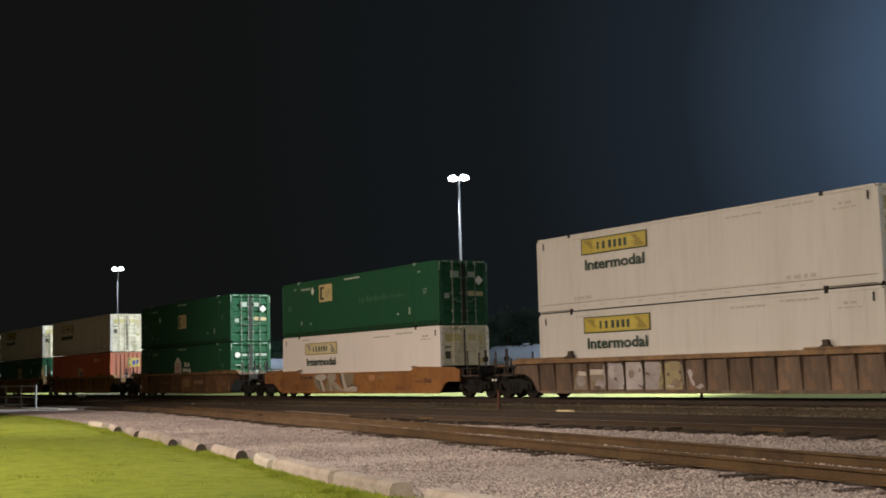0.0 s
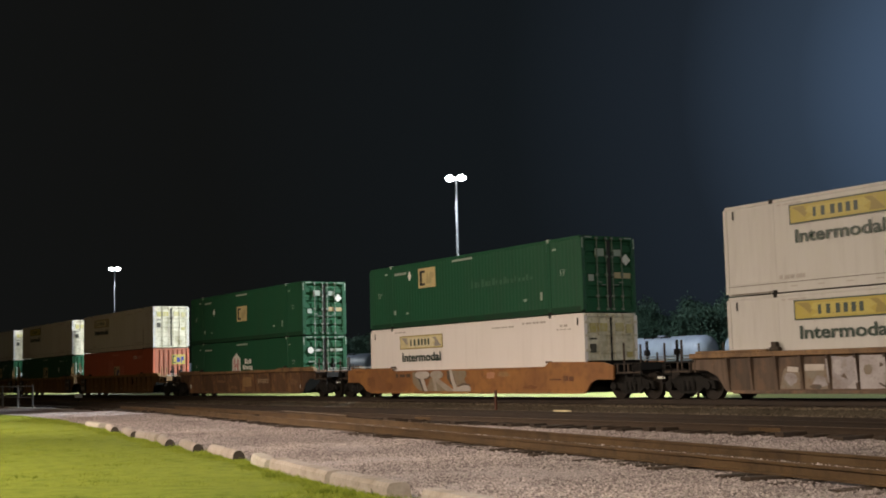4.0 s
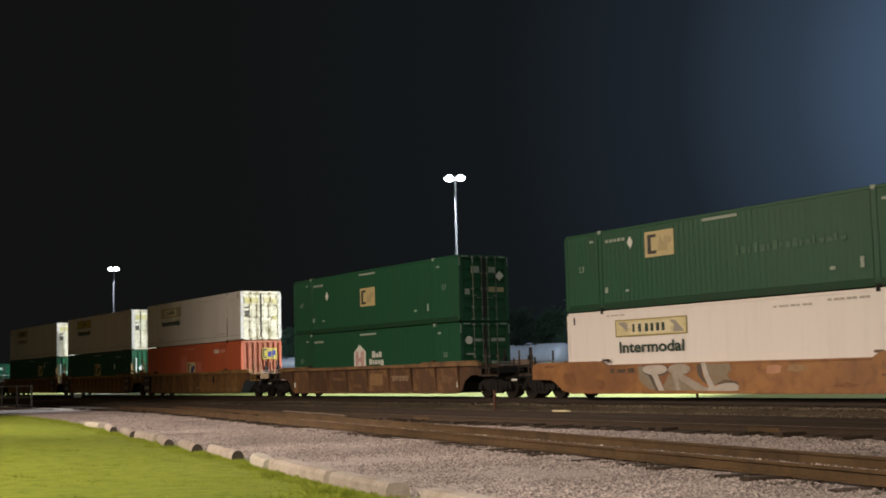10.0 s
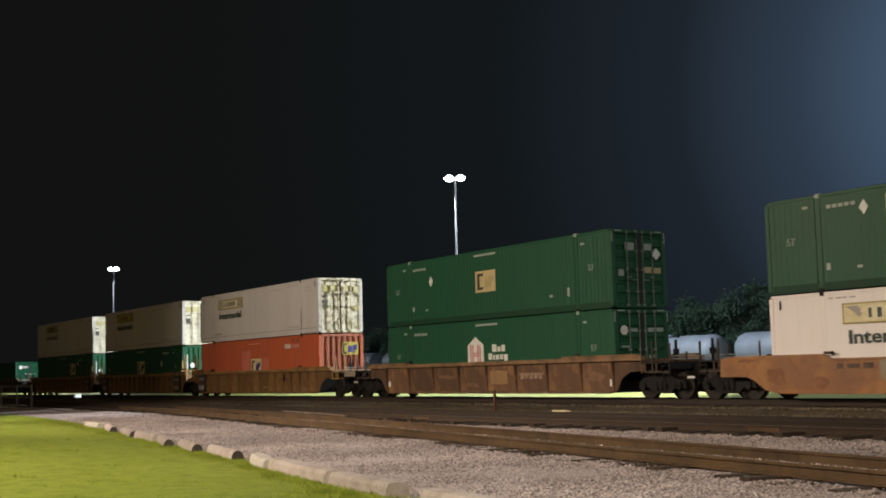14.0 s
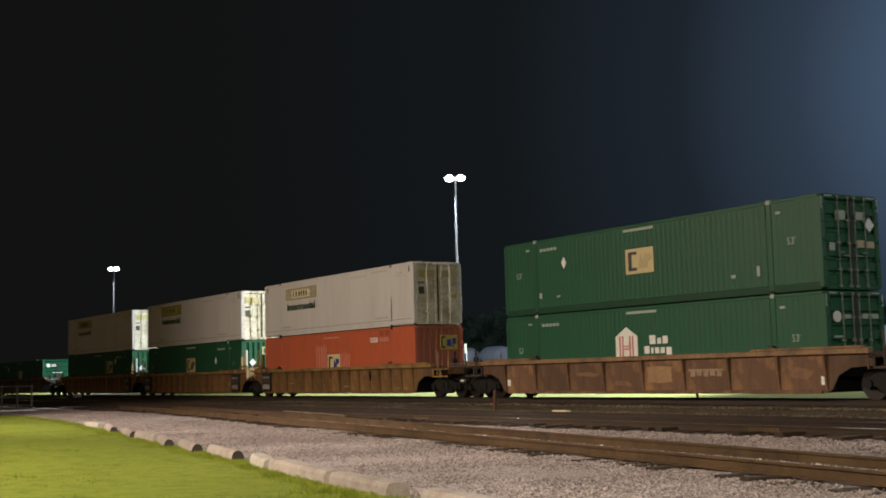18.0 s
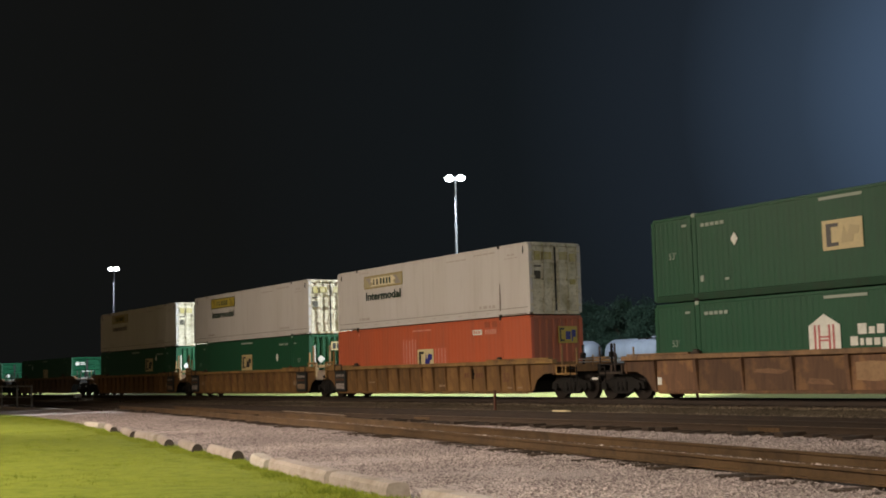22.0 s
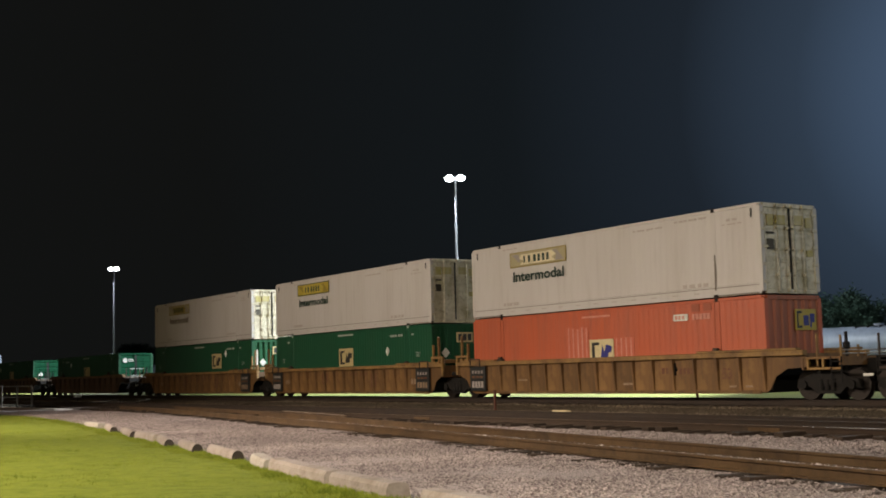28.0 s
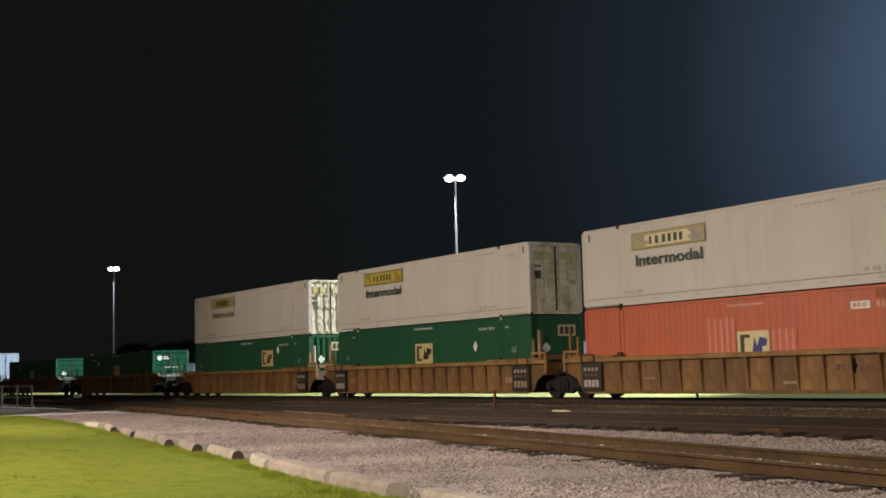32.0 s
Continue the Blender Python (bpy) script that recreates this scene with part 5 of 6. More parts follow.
            for k, top in ((0.36, 2.62), (0.82, 2.30)):
                part("end_post", boxes((*sorted((u - sgn * k - 0.04, u - sgn * k + 0.04)), -1.44, -1.34, 1.5, top), bevel=0.01), chord, car, "yellowed steel guide post")
            part("end_frame", boxes((*sorted((u + sgn * 0.02, u - sgn * 0.10)), -1.48, -1.36, 0.98, 1.78), (*sorted((u - sgn * 0.80, u - sgn * 0.90)), -1.48, -1.36, 1.5, 1.78),
                                    (*sorted((u + sgn * 0.02, u - sgn * 0.90)), -1.49, -1.35, 1.70, 1.79), (*sorted((u - sgn * 0.02, u - sgn * 0.62)), -1.30, 1.46, 1.5, 1.66), bevel=0.012), chord, car, "yellowed steel frame at the end of the well")
            hoop = bmesh.new()
            a, b = (16.15, 15.45) if sgn > 0 else (0.05, 0.75)
            for x in (a, b):
                cyl(hoop, (x, -1.55, 1.28), (x, -1.55, 1.60), 0.026, n=8)
            cyl(hoop, (a, -1.55, 1.60), (b, -1.55, 1.60), 0.026, n=8)
            part("grab_hoop", hoop, M_GRIME, car)
            if side == "carries":
                truck(car, -1.62, SPIN)
                part("joint_housing", boxes((-2.05, -1.2, -0.5, 0.5, 0.7, 1.5), (-1.95, -1.3, -1.2, 1.2, 0.95, 1.12), bevel=0.04), M_IRON, car)
    if panels:
        for a, b in panels:
            pn = part("stencil_panel", boxes((a, b, -1.53, -1.44, 0.31, 1.31), bevel=0.01), M_BLACK, car, "black stencil panel")
            for z0, z1, n, wide, film in ((0.44, 0.70, 4, 0.15, M_FAINT if a < 5 else M_BEIGEMARK), (0.84, 0.92, 3, 0.2, M_RUSTMARK), (1.02, 1.14, 4, 0.13, M_GREYMARK)):
                for k in range(n):
                    c = a + 0.16 + k * (b - a - 0.24) / n
                    part("stencil_mark", boxes((c, c + wide, -1.538, -1.53, z0, z1)), film, pn)
    return car


def smooth_car(label, paint):
    """A well car with plain deep sills, low between the lifting posts, and slanted ends."""
    car = thing("well_car", pose(0, 0, 0), label, "railway car", "well cars")
    prof = [(-2.0, 1.28), (-2.02, 0.73), (-0.88, 0.72), (-0.55, 0.58), (-0.17, 0.32), (0.3, 0.22), (16.3, 0.22), (16.67, 0.59), (16.96, 0.71), (17.9, 0.70), (17.93, 1.19), (17.35, 1.33),
            (14.2, 1.40), (13.9, 1.22), (2.4, 1.22), (2.1, 1.36), (0.2, 1.37), (-1.6, 1.36)]
    for s in (-1, 1):
        sill = part("side_sill", prism(prof, *sorted((s * 1.48, s * 1.40))), paint, car)
        part("bottom_chord", boxes((0.4, 16.2, *sorted((s * 1.51, s * 1.36)), 0.20, 0.31), bevel=0.015), paint, sill)
        part("top_chord", boxes((2.4, 13.9, *sorted((s * 1.50, s * 1.34)), 1.15, 1.225), bevel=0.015), paint, sill)
        for x in (2.3, 14.1):
            part("lock_bracket", boxes((x - 0.14, x + 0.14, *sorted((s * 1.49, s * 1.35)), 1.35, 1.43), bevel=0.02), M_RUSTBROWN, sill)
    for x, z, r0, r1 in ((0.28, 0.72, 0.44, 0.27), (-0.9, 1.22, 0.5, 0.06), (2.0, 0.55, 0.30, 0.22), (12.9, 0.45, 0.6, 0.09)):
        rng = random.Random(int(x * 10) + 90)
        pts = [(x + r0 * rng.uniform(0.6, 1.1) * math.cos(k * 0.4488), z + r1 * rng.uniform(0.6, 1.1) * math.sin(k * 0.4488)) for k in range(14)]
        part("rust_stain", prism(pts, -1.4845, -1.478), M_STAIN, car, "dark rust stain")
    # a pinkish highlight on the sill, painted on as a pale patch
    part("pale_patch", prism([(9.97, 0.84), (10.2, 0.80), (10.5, 0.84), (10.58, 1.04), (10.3, 1.08), (10.0, 1.05)], -1.488, -1.478), M_PINKGLINT, car, "pinkish highlight painted on the sill")
    part("pale_patch", prism([(10.75, 0.90), (11.2, 0.86), (11.6, 0.92), (11.4, 1.06), (10.9, 1.08)], -1.487, -1.478), M_PATCH, car, "pale patch beside the painted highlight")
    for a, b, z0, z1 in ((15.06, 15.34, 0.68, 0.86), (15.4, 15.67, 0.66, 0.84), (14.2, 14.9, 0.70, 0.76)):
        part("stencil_mark", boxes((a, b, -1.488, -1.478, z0, z1)), M_RUSTMARK, car)
    # as on the ribbed cars, cavity shade is in the plates' black
    part("end_bulkhead", boxes((-0.18, -0.13, -1.34, 1.34, 0.26, 1.4)), M_MATTBLACK, car)
    part("end_bulkhead", boxes((16.34, 16.39, -1.34, 1.34, 0.26, 1.4)), M_MATTBLACK, car)
    for a, b, z0, z1 in ((2.62, 2.84, 0.92, 1.08), (2.99, 3.43, 0.93, 1.06), (3.55, 3.89, 0.92, 1.08)):
        part("stencil_mark", boxes((a, b, -1.49, -1.478, z0, z1)), M_RUSTBROWN, car)
    for x in (0.4, 2.05, 4.5, 8.07, 11.6, 14.1, 15.7):
        place("cross_member", mesh_of("cross_member", lambda: boxes((-0.15, 0.15, -1.34, 1.34, 0.22, 0.31)), M_IRON), car, pose(x, 0, 0))
    for u, sgn in ((-1.7, -1), (18.0, 1)):
        end_platform(car, u, sgn, paint)
        truck(car, u + sgn * 0.4, SPIN)
    # a sprayed tag in rounded grey strokes
    def blob(pts):
        return prism(pts, -1.494, -1.478)
    def ellipse(x, z, a, b, n=18):
        return [(x + a * math.cos(k * 2 * math.pi / n), z + b * math.sin(k * 2 * math.pi / n)) for k in range(n)]
    for pts in ([(4.1, 1.12), (4.3, 1.19), (4.5, 0.9), (4.75, 0.8), (5.15, 0.3), (4.7, 0.34), (4.35, 0.5), (4.12, 0.7)], [(5.3, 0.34), (5.6, 0.85), (6.1, 0.82), (6.9, 0.45), (6.9, 0.3), (5.5, 0.3)],
                [(7.35, 1.2), (7.9, 1.19), (8.42, 1.16), (8.5, 0.95), (8.3, 0.8), (8.45, 0.64), (8.2, 0.56), (7.75, 0.5)]):
        part("sprayed_tag", blob(pts), M_GRAFFITI_GREEN, car, "dim grey-green sprayed shading")
    for pts in ([(4.62, 0.84), (4.84, 0.84), (5.15, 0.3), (4.98, 0.29)], [(6.96, 1.2), (7.2, 1.2), (7.2, 0.8), (7.42, 0.5), (7.2, 0.62), (7.0, 0.84)], [(7.76, 0.5), (8.2, 0.65), (8.7, 0.6), (8.82, 0.5), (8.3, 0.54)],
                ellipse(4.98, 1.0, 0.68, 0.205)):
        part("sprayed_tag", prism(pts, -1.4965, -1.478), M_GRAFFITI_RIM, car, "dark sprayed outline")
    for k, (pts, m) in enumerate(((ellipse(4.95, 1.02, 0.62, 0.175), M_GRAFFITI_GREY), ([(4.79, 0.87), (5.07, 0.87), (5.39, 0.30), (5.12, 0.30)], M_GRAFFITI_GREY), (ellipse(6.15, 1.01, 0.53, 0.18), M_GRAFFITI_SOFT),
                                  ([(5.81, 0.86), (6.06, 0.86), (6.18, 0.32), (5.98, 0.32)], M_GRAFFITI_SOFT), ([(5.72, 0.90), (6.26, 0.86), (7.62, 0.30), (6.95, 0.29)], M_GRAFFITI_SOFT),
                                  ([(7.18, 1.2), (7.39, 1.2), (7.52, 0.84), (7.77, 0.42), (7.52, 0.36), (7.3, 0.8)], M_GRAFFITI_GREY), ([(7.42, 0.30), (7.5, 0.42), (7.8, 0.46), (8.24, 0.545), (8.6, 0.54), (8.8, 0.46), (8.8, 0.32), (8.6, 0.29)], M_GRAFFITI_GREY))):
        part("sprayed_tag", prism(pts, -1.500 - 0.002 * k, -1.478), m, car, "pale grey sprayed stroke")
    return car


def tag_panels(car):
    """Sprayed panels between the ribs, faded and overpainted."""
    rng = random.Random(8)
    ribs = rib_places(15)
    at = lambda i, pts: [(ribs[i] + (ribs[i + 1] - ribs[i]) * x, 0.31 + 1.02 * z) for x, z in pts]
    spray = lambda i, pts, m, d=0.0, label="": part("sprayed_tag", prism(at(i, pts), -1.398 - d, -1.376), m, car, label)
    blot = lambda x, z, a, b, n=12: [(x + a * rng.uniform(0.8, 1.15) * math.cos(k * 2 * math.pi / n), z + b * rng.uniform(0.8, 1.15) * math.sin(k * 2 * math.pi / n)) for k in range(n)]
    fades = "sprayed lettering in faded colours"
    spray(2, [(0.12, 0.04), (0.9, 0.03), (0.9, 0.5), (0.74, 0.62), (0.55, 0.70), (0.3, 0.62), (0.2, 0.36)], M_GRAFFITI_DIM, 0, fades)
    spray(2, blot(0.55, 0.34, 0.28, 0.2), M_GRAFFITI_LILAC, 0.004)
    spray(2, [(0.42, 0.55), (0.84, 0.52), (0.86, 0.66), (0.44, 0.7)], M_GRAFFITI_GREY, 0.006)
    spray(3, [(0.1, 0.03), (0.92, 0.03), (0.92, 0.6), (0.1, 0.62)], M_GRAFFITI_DIM, 0, fades)
    spray(3, [(0.1, 0.56), (0.82, 0.56), (0.84, 0.74), (0.1, 0.75)], M_GRAFFITI_GREY, 0.006)
    spray(3, [(0.36, 0.18), (0.55, 0.42), (0.85, 0.36), (0.92, 0.12), (0.6, 0.08)], M_GRAFFITI_LILAC, 0.006)
    spray(3, blot(0.5, 0.10, 0.24, 0.07), M_GRAFFITI_RIM, 0.008)
    spray(4, [(0.1, 0.04), (0.92, 0.03), (0.92, 0.96), (0.62, 0.92), (0.12, 0.97)], M_GRAFFITI_LILAC, 0, fades)
    spray(4, blot(0.3, 0.66, 0.16, 0.24), M_GRAFFITI_PALE, 0.004)
    spray(4, [(0.42, 0.38), (0.66, 0.30), (0.52, 0.48)], M_GRAFFITI_RIM, 0.008)
    spray(4, [(0.6, 0.05), (0.92, 0.04), (0.92, 0.3), (0.8, 0.2)], M_GRAFFITI_PALE, 0.004)
    spray(5, [(0.08, 0.03), (0.92, 0.04), (0.93, 0.95), (0.08, 0.97)], M_GRAFFITI_PALE, 0, fades)
    spray(5, blot(0.36, 0.56, 0.16, 0.16), M_GRAFFITI_DIM, 0.005)
    spray(5, [(0.76, 0.62), (0.92, 0.68), (0.78, 0.76)], M_GRAFFITI_RIM, 0.006)
    spray(5, [(0.72, 0.16), (0.92, 0.06), (0.93, 0.12), (0.74, 0.21)], M_GRAFFITI_RIM, 0.006)
    spray(6, [(0.07, 0.03), (0.93, 0.03), (0.93, 0.93), (0.07, 0.96)], M_GRAFFITI_LILAC, 0, fades)
    spray(6, [(0.72, 0.04), (0.93, 0.03), (0.93, 0.92), (0.86, 0.6), (0.78, 0.3)], M_GRAFFITI_YELLOW, 0.004)
    spray(6, [(0.1, 0.55), (0.3, 0.5), (0.34, 0.56), (0.12, 0.63)], M_GRAFFITI_RIM, 0.006)
    spray(6, [(0.8, 0.36), (0.88, 0.5), (0.84, 0.26)], M_GRAFFITI_RIM, 0.006)
    spray(7, [(0.08, 0.04), (0.92, 0.03), (0.93, 0.9), (0.5, 0.96), (0.08, 0.9)], M_GRAFFITI_YELLOW, 0, fades)
    spray(7, [(0.3, 0.2), (0.6, 0.4), (0.85, 0.3), (0.8, 0.1), (0.4, 0.06)], M_GRAFFITI_DIM, 0.004)
    for x, z in ((0.26, 0.5), (0.82, 0.56), (0.9, 0.3)):
        spray(7, [(x - 0.1, z), (x + 0.08, z - 0.03), (x - 0.02, z + 0.12)], M_GRAFFITI_RIM, 0.008)
    spray(7, [(0.2, 0.12), (0.5, 0.09), (0.5, 0.14), (0.22, 0.18)], M_GRAFFITI_PALE, 0.008)
    for pts in ([(0.16, 0.62), (0.3, 0.68), (0.42, 0.55), (0.34, 0.4), (0.5, 0.22), (0.44, 0.12), (0.3, 0.3), (0.24, 0.46)], [(0.5, 0.1), (0.8, 0.22), (0.9, 0.12), (0.7, 0.04)]):
        spray(8, pts, M_GRAFFITI_PALE, 0.004, fades)
    spray(8, [(0.08, 0.05), (0.2, 0.08), (0.16, 0.5), (0.08, 0.7)], M_GRAFFITI_RIM, 0.002)
    for i, m in ((4, M_GRAFFITI_LILAC), (5, M_GRAFFITI_PALE), (6, M_GRAFFITI_PALE), (7, M_GRAFFITI_YELLOW), (8, M_GRAFFITI_DIM)):
        bm = bmesh.new()
        bm.faces.new([bm.verts.new((ribs[i] + x, -(deep + 0.004), z)) for x, deep, z in ((-0.036, 1.437, 0.52), (0.036, 1.437, 0.52), (0.036, 1.502, 1.22), (-0.036, 1.502, 1.22))])
        part("sprayed_tag", bm, m, car)


def old_lettering(car, rows, film):
    """Faded blocks of lettering on the sill panels: from, to, bottom, top."""
    for x0, x1, z0, z1 in rows:
        part("faded_lettering", boxes((x0, x1, -1.394, -1.38, z0, z1)), film, car)


# ------------------------------------------------------------------ the train
TRAIN = []


def ride(ob, u, z):
    TRAIN.append((ob, u, z))
    return ob


Z0 = 0.35
U = {"a": -38.86, "b": -62.27, "c": -85.75, "d": -109.03, "e": -128.48, "f": -147.94, "g": -171.93, "h": -196.05, "i": -220.2}

ride(ribbed_car("rust-brown ribbed well car with sprayed side panels", M_RUSTBROWN, nrib=15), U["a"], 0)
tag_panels(TRAIN[-1][0])
ride(white_container("white corrugated container stacked on a white container"), U["a"], Z0 + CH)
ride(white_container("white corrugated container sitting in a brown well car"), U["a"], Z0)

ride(smooth_car("orange well car with plain sides and a grey sprayed tag", M_ORANGE), U["b"], 0)
ride(green_container("dark green container stacked on a white container", 4.50, 1.70, diamond=(3.73, 2.32)), U["b"], Z0 + CH - 0.07)
ride(white_container("white corrugated container sitting in an orange well car", -0.06, film=M_CREAMSIGN, paint=M_WHITE_CLEAN), U["b"], Z0 - 0.07)

ride(ribbed_car("brown ribbed well car with weathered side panels", M_TANBROWN, nrib=8), U["c"], 0)
part("pale_patch", prism([(8.42, 0.60), (9.0, 0.56), (9.62, 0.60), (9.58, 0.92), (9.64, 1.10), (8.9, 1.13), (8.4, 1.10)], -1.394, -1.38), M_PATCH, TRAIN[-1][0], "pale repainted patch")
old_lettering(TRAIN[-1][0], [(10.5 + 0.3 * k, 10.72 + 0.3 * k, 0.76 + 0.02 * (k % 2), 0.98) for k in range(5)] + [(10.42, 12.0, 0.94, 1.0)], M_BEIGEMARK)
for x0, z0 in ((0.12, 0.50), (15.92, 0.46)):
    part("sticker", boxes((x0, x0 + 0.2, -1.394, -1.38, z0, z0 + 0.25)), M_MARK, TRAIN[-1][0], "small white sticker")
for pts in ([(4.5, 0.86), (5.6, 0.80), (5.9, 0.9), (5.2, 0.98), (4.6, 0.96)], [(14.6, 0.7), (15.4, 0.62), (15.7, 0.86), (15.0, 1.0)], [(6.6, 0.5), (7.6, 0.46), (7.4, 0.62), (6.7, 0.66)]):
    part("worn_patch", prism(pts, -1.391, -1.38), M_SMEAR, TRAIN[-1][0], "pale smear of worn paint")
ride(green_container("dark green container with a cream sign stacked on a green one", 7.40, 1.14, diamond=(3.87, 1.88), faded=False), U["c"], Z0 + CH - 0.02)
ride(green_container("dark green container with a white house-shaped sign", 0, 0, True, faded=False, end="disc"), U["c"], Z0 - 0.02)

ride(ribbed_car("ochre ribbed well car with black stencil panels, end unit", M_OCHRE, "carries", "free", 15, (PANEL_L,)), U["d"], 0)
old_lettering(TRAIN[-1][0], [(11.5 + 0.2 * k, 11.64 + 0.2 * k, 0.86, 1.06) for k in range(3)] + [(12.35 + 0.18 * k, 12.47 + 0.18 * k, 0.84, 1.04) for k in range(4)], M_RUSTMARK)
part("pull_handle", boxes((12.1, 12.2, -1.43, -1.38, 0.80, 1.22), (12.04, 12.26, -1.42, -1.38, 0.94, 1.06), bevel=0.01), M_MATTBLACK, TRAIN[-1][0], "dark steel handle on the sill")
_b = lettering("53", 0.36, bold=0.02)
for v in _b.verts:
    v.co = Vector((v.co.x + 14.3, -1.394, v.co.z + 0.66))
part("faded_lettering", _b, M_RUSTMARK, TRAIN[-1][0], "faded rust-coloured digits 53")
old_lettering(TRAIN[-1][0], [(14.6, 14.9, 0.40, 0.46), (15.3, 15.6, 0.40, 0.46), (3.2, 3.8, 0.7, 0.76), (9.5, 10.0, 0.5, 0.58)], M_BEIGEMARK)
ride(white_container("white corrugated container stacked on a red container", -0.06, film=M_DULLSIGN, streak=True), U["d"], Z0 + CH + 0.02)
ride(red_container("orange-red container with a yellow sign in an ochre well car"), U["d"], Z0 + 0.02)

ride(ribbed_car("ochre ribbed well car with black stencil panels, middle unit", M_OCHRE, "carries", "shared", 15, (PANEL_L, PANEL_R)), U["e"], 0)
old_lettering(TRAIN[-1][0], [(5.62, 5.74, 0.75, 1.2), (6.1, 6.22, 0.75, 1.2), (5.72, 6.12, 0.66, 0.76), (8.6, 9.35, 1.08, 1.18), (8.92, 9.04, 0.5, 1.08), (9.7, 10.35, 1.08, 1.18), (9.96, 10.08, 0.5, 1.08), (10.75, 10.9, 0.5, 1.15), (11.1, 11.25, 0.5, 1.15), (10.88, 11.12, 0.75, 0.9)], M_RUSTMARK)
old_lettering(TRAIN[-1][0], [(14.45, 14.62, 0.62, 0.86), (14.7, 14.87, 0.62, 0.86), (1.4, 1.56, 0.7, 0.9), (1.64, 1.8, 0.7, 0.9)], M_BEIGEMARK)
ride(white_container("white corrugated container stacked on a green container"), U["e"], Z0 + CH + 0.02)
ride(green_container("green container with a cream sign low on its side", 7.39, 1.15, diamond=(12.22, 1.78), faded=False, film=1, end="low"), U["e"], Z0 + 0.02)

ride(ribbed_car("ochre ribbed well car with black stencil panels, end unit", M_OCHRE, "free", "shared", 15, (PANEL_R,)), U["f"], 0)
old_lettering(TRAIN[-1][0], [(5.62, 5.74, 0.75, 1.2), (6.1, 6.22, 0.75, 1.2), (5.72, 6.12, 0.66, 0.76), (8.6, 9.35, 1.08, 1.18), (8.92, 9.04, 0.5, 1.08), (9.7, 10.35, 1.08, 1.18), (9.96, 10.08, 0.5, 1.08), (10.75, 10.9, 0.5, 1.15), (11.1, 11.25, 0.5, 1.15), (10.88, 11.12, 0.75, 0.9)], M_RUSTMARK)
old_lettering(TRAIN[-1][0], [(14.45, 14.62, 0.62, 0.86), (14.7, 14.87, 0.62, 0.86), (1.4, 1.56, 0.7, 0.9), (1.64, 1.8, 0.7, 0.9)], M_BEIGEMARK)
ride(white_container("white corrugated container with a faded sign on a green container", film=M_DULLSIGN, faded=True), U["f"], Z0 + CH)
ride(green_container("green container with a cream sign low on its side", 10.2, 1.34, diamond=(12.31, 2.2), faded=False, film=1, end="low"), U["f"], Z0)

for k, lab, end in (("g", "single green container in a brown well car", "round"), ("h", "single dark green container in a brown well car", "plain")):
    ride(ribbed_car("dark brown ribbed well car with one container", M_RUSTBROWN, nrib=12), U[k], 0)
    ride(green_container(lab, 7.6, 1.1, faded=False, end=end), U[k], 0.22)
ride(ribbed_car("dark brown ribbed well car with one container", M_RUSTBROWN, nrib=12), U["i"], 0)
_blue = container(M_BLUE, M_BLUE, "pale blue container in a brown well car", "blue containers", 0.28, 0.03)
ride(_blue, U["i"] + 1.0, 1.27)


# ------------------------------------------------------------------ tank cars behind
TANK_Y, TANK_L, TANK_V = 85.0, 16.3, 1.77
TANKS = []


def tank_car():
    car = thing("tank_car", pose(0, 0, -0.3), "pale grey tank car with a domed hatch behind the train", "tank car", "tank cars")
    bm = bmesh.new()
    prof = [(-7.0, 0.02), (-6.95, 0.6), (-6.75, 1.05), (-6.45, 1.32), (-6.05, 1.46), (6.05, 1.46), (6.45, 1.32), (6.75, 1.05), (6.95, 0.6), (7.0, 0.02)]
    n = 28
    rings = [[bm.verts.new((x, r * math.cos(2 * math.pi * k / n), 2.9 + r * math.sin(2 * math.pi * k / n))) for k in range(n)] for x, r in prof]
    for a, b in zip(rings, rings[1:]):
        for k in range(n):
            bm.faces.new((a[k], b[k], b[(k + 1) % n], a[(k + 1) % n]))
    for f in bm.faces:
        f.smooth = True
    part("tank", bm, M_TANK, car)
    bm = cyl(bmesh.new(), (0, 0, 4.3), (0, 0, 4.46), 0.42, n=18)
    cyl(bm, (0, 0, 4.46), (0, 0, 4.51), 0.46, n=18)
    part("hatch", bm, M_TANK, car)
    bm = boxes((-1.9, 1.9, -0.75, -0.5, 4.30, 4.35), (-1.9, 1.9, 0.5, 0.75, 4.30, 4.35), bevel=0.01)
    for x in (-1.8, -0.6, 0.6, 1.8):
        box(bm, x - 0.04, x + 0.04, -0.72, 0.72, 4.16, 4.32)
    part("hatch_platform", bm, M_IRON, car)
    part("underframe", boxes((-7.7, 7.7, -0.3, 0.3, 0.9, 1.25), bevel=0.03), M_IRON, car)
    for x in (-5.3, 5.3):
        part("saddle", boxes((x - 0.4, x + 0.4, -1.2, 1.2, 1.1, 2.0), bevel=0.05), M_IRON, car)
        bm = bmesh.new()
        cyl(bm, (x * 1.36, -1.4, 1.1), (x * 1.36, -1.4, 1.75), 0.025, n=6)
        cyl(bm, (x * 1.36, -1.4, 1.75), (x * 1.36, 1.4, 1.75), 0.025, n=6)
        cyl(bm, (x * 1.36, 1.4, 1.1), (x * 1.36, 1.4, 1.75), 0.025, n=6)
        part("end_rail", bm, M_IRON, car)
        truck(car, x, [])
    part("side_rail", cyl(cyl(bmesh.new(), (-6.3, -1.5, 2.2), (6.3, -1.5, 2.2), 0.025, n=6), (-6.3, 1.5, 2.2), (6.3, 1.5, 2.2), 0.025, n=6), M_STEEL, car)
    return car


_first = tank_car()
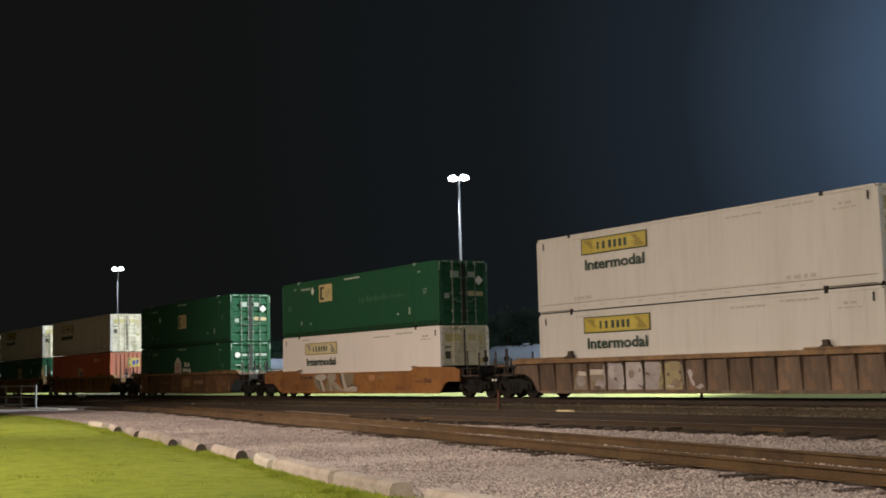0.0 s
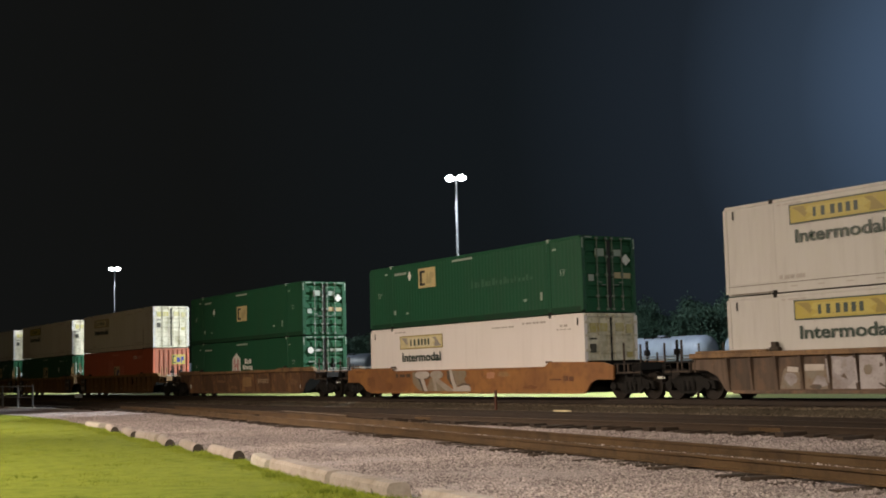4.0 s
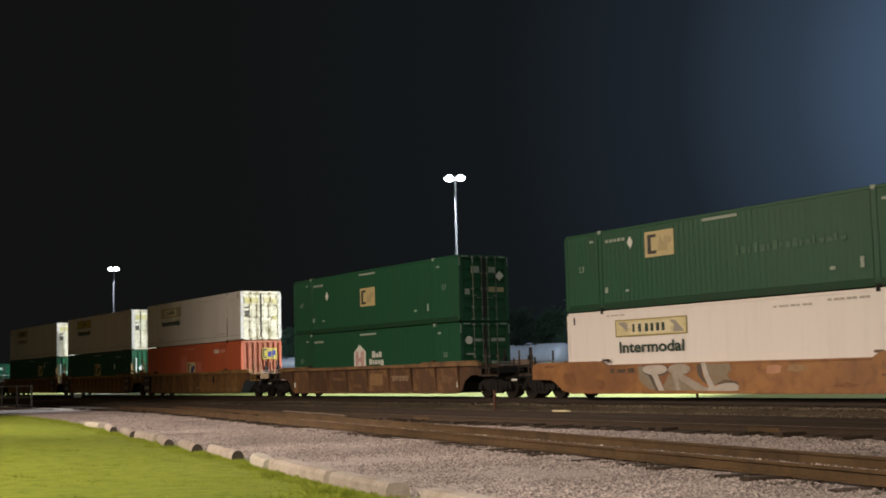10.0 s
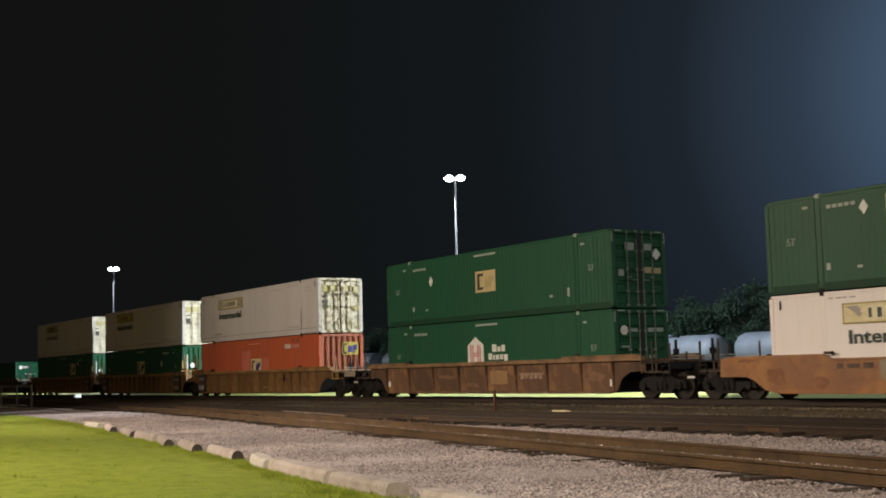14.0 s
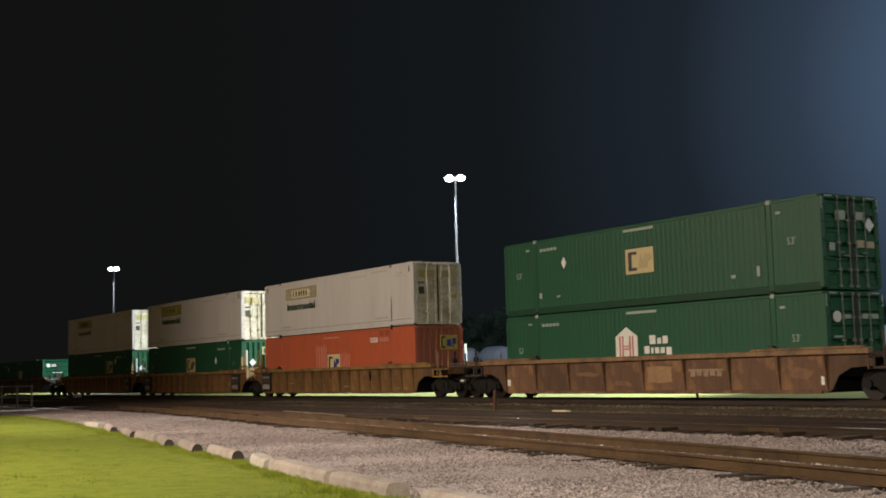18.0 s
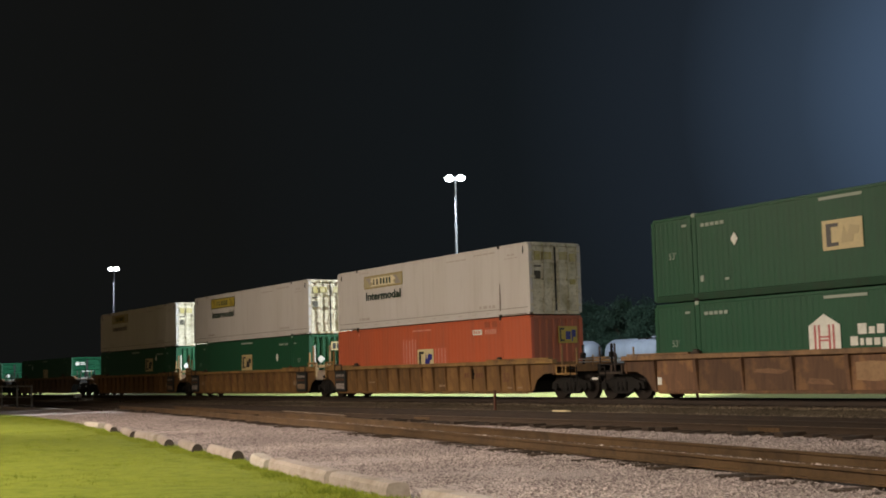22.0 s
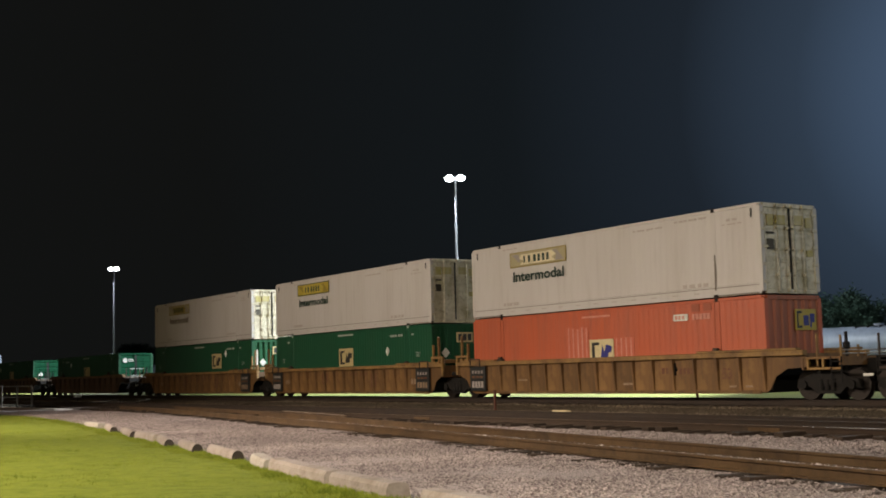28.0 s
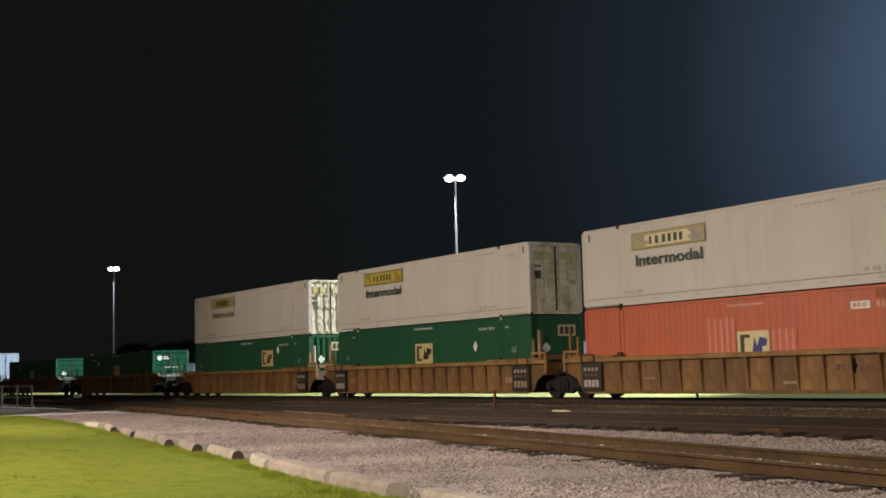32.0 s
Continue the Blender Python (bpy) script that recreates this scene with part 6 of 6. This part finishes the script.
for k in range(-13, 6):
    x = -108.3 + TANK_L / 2 + k * TANK_L
    ob = _first if k == -13 else copy_thing(_first, pose(x, TANK_Y, -0.3))
    TANKS.append((ob, x))
track("far track under the tank cars", lambda x: TANK_Y, -420, 60, -0.3, (-110, -60), 24)


# ------------------------------------------------------------------ trees behind
def tree(seed, height):
    rng = random.Random(seed)
    ob = thing("tree", pose(0, 0, 0), "leafy dark green broadleaf tree behind the tank cars", "tree", "trees behind the yard")
    bm = bmesh.new()
    cyl(bm, (0, 0, 0), (0.1, 0, height * 0.45), 0.26, 0.16, 9)
    tips = []
    for k in range(9):
        a = k * 2.4 + rng.uniform(-0.3, 0.3)
        z0 = height * rng.uniform(0.25, 0.5)
        r = height * rng.uniform(0.16, 0.32)
        tip = Vector((r * math.cos(a), r * math.sin(a), z0 + height * rng.uniform(0.14, 0.38)))
        cyl(bm, (0.05, 0, z0), tip, 0.09, 0.03, 6)
        tips.append(tip)
    part("trunk", bm, M_BARK, ob)
    g = np.random.default_rng(seed)
    centres = []
    for t in tips + [Vector((0, 0, height * 0.8)), Vector((0.4, 0.3, height * 0.7))]:
        for _ in range(7):
            centres.append((t.x + g.normal(0, 0.75), t.y + g.normal(0, 0.75), max(height * 0.16, t.z + g.normal(0, 0.85))))
    centres += [(g.normal(0, height * 0.2), g.normal(0, height * 0.2), g.uniform(0.4, height * 0.45)) for _ in range(40)]
    cs = np.array(centres)
    n = 20000
    c = cs[g.integers(0, len(cs), n)] + g.normal(0, 0.42, (n, 3))
    d1 = g.normal(0, 1, (n, 3))
    d1 /= np.linalg.norm(d1, axis=1, keepdims=True)
    d2 = np.cross(d1, g.normal(0, 1, (n, 3)))
    d2 /= np.linalg.norm(d2, axis=1, keepdims=True)
    s = g.uniform(0.09, 0.19, (n, 1))
    v = np.stack([c - d1 * s, c + d2 * s * 0.6, c + d1 * s, c - d2 * s * 0.6], 1).reshape(-1, 3)
    me = bpy.data.meshes.new("crown")
    me.from_pydata(v.tolist(), [], np.arange(4 * n).reshape(-1, 4).tolist())
    me.materials.append(M_LEAF)
    place("crown", me, ob)
    return ob


_trees = [tree(31, 9.0), tree(32, 10.5), tree(33, 8.0)]
_rng = random.Random(5)
_k = 0
_x = -78.0
while _x > -330:
    m = pose(_x, 104 + _rng.uniform(-5, 9), -0.5, 0, 0, _rng.uniform(0, 360))
    if _k < 3:
        _trees[_k].matrix_basis = m
    else:
        copy_thing(_trees[_rng.randrange(3)], m)
    _k += 1
    _x -= _rng.uniform(2.2, 3.6)

# ------------------------------------------------------------------ what moves
WAY = (0.0, 2.62, 5.17, 7.69, 10.2, 12.71, 15.23, 17.77, 20.31, 22.85, 25.4, 27.94, 30.46, 32.97, 35.44, 37.88, 40.28,
       42.63, 44.94, 47.2, 49.41, 51.59, 53.72, 55.81, 57.88, 59.91, 61.92, 63.9, 65.85, 67.77, 69.65, 71.46, 73.2)


def gone(t):
    """How far the train has come at t seconds."""
    i = min(int(t), 31)
    p = [WAY[max(0, min(32, k))] for k in (i - 1, i, i + 1, i + 2)]
    if i == 0:
        p[0] = -2.65
    if i == 31:
        p[3] = 74.9
    f = t - i
    return p[1] + 0.5 * f * (p[2] - p[0] + f * (2 * p[0] - 5 * p[1] + 4 * p[2] - p[3] + f * (3 * (p[1] - p[2]) + p[3] - p[0])))


def motions():
    for ob, u, z in TRAIN:
        walk(ob, [(t, pose(u + WAY[t], TRACK_Y, z)) for t in range(33)])
    for ob, x in TANKS:
        walk(ob, [(t, pose(x + TANK_V * t, TANK_Y, -0.3)) for t in (0, 16, 32)])
    for ob, x in SPIN:
        walk(ob, [(k * 0.2, pose(x, 0, R_WHEEL, 0, math.degrees(gone(k * 0.2) / R_WHEEL), 0)) for k in range(161)])


motions()
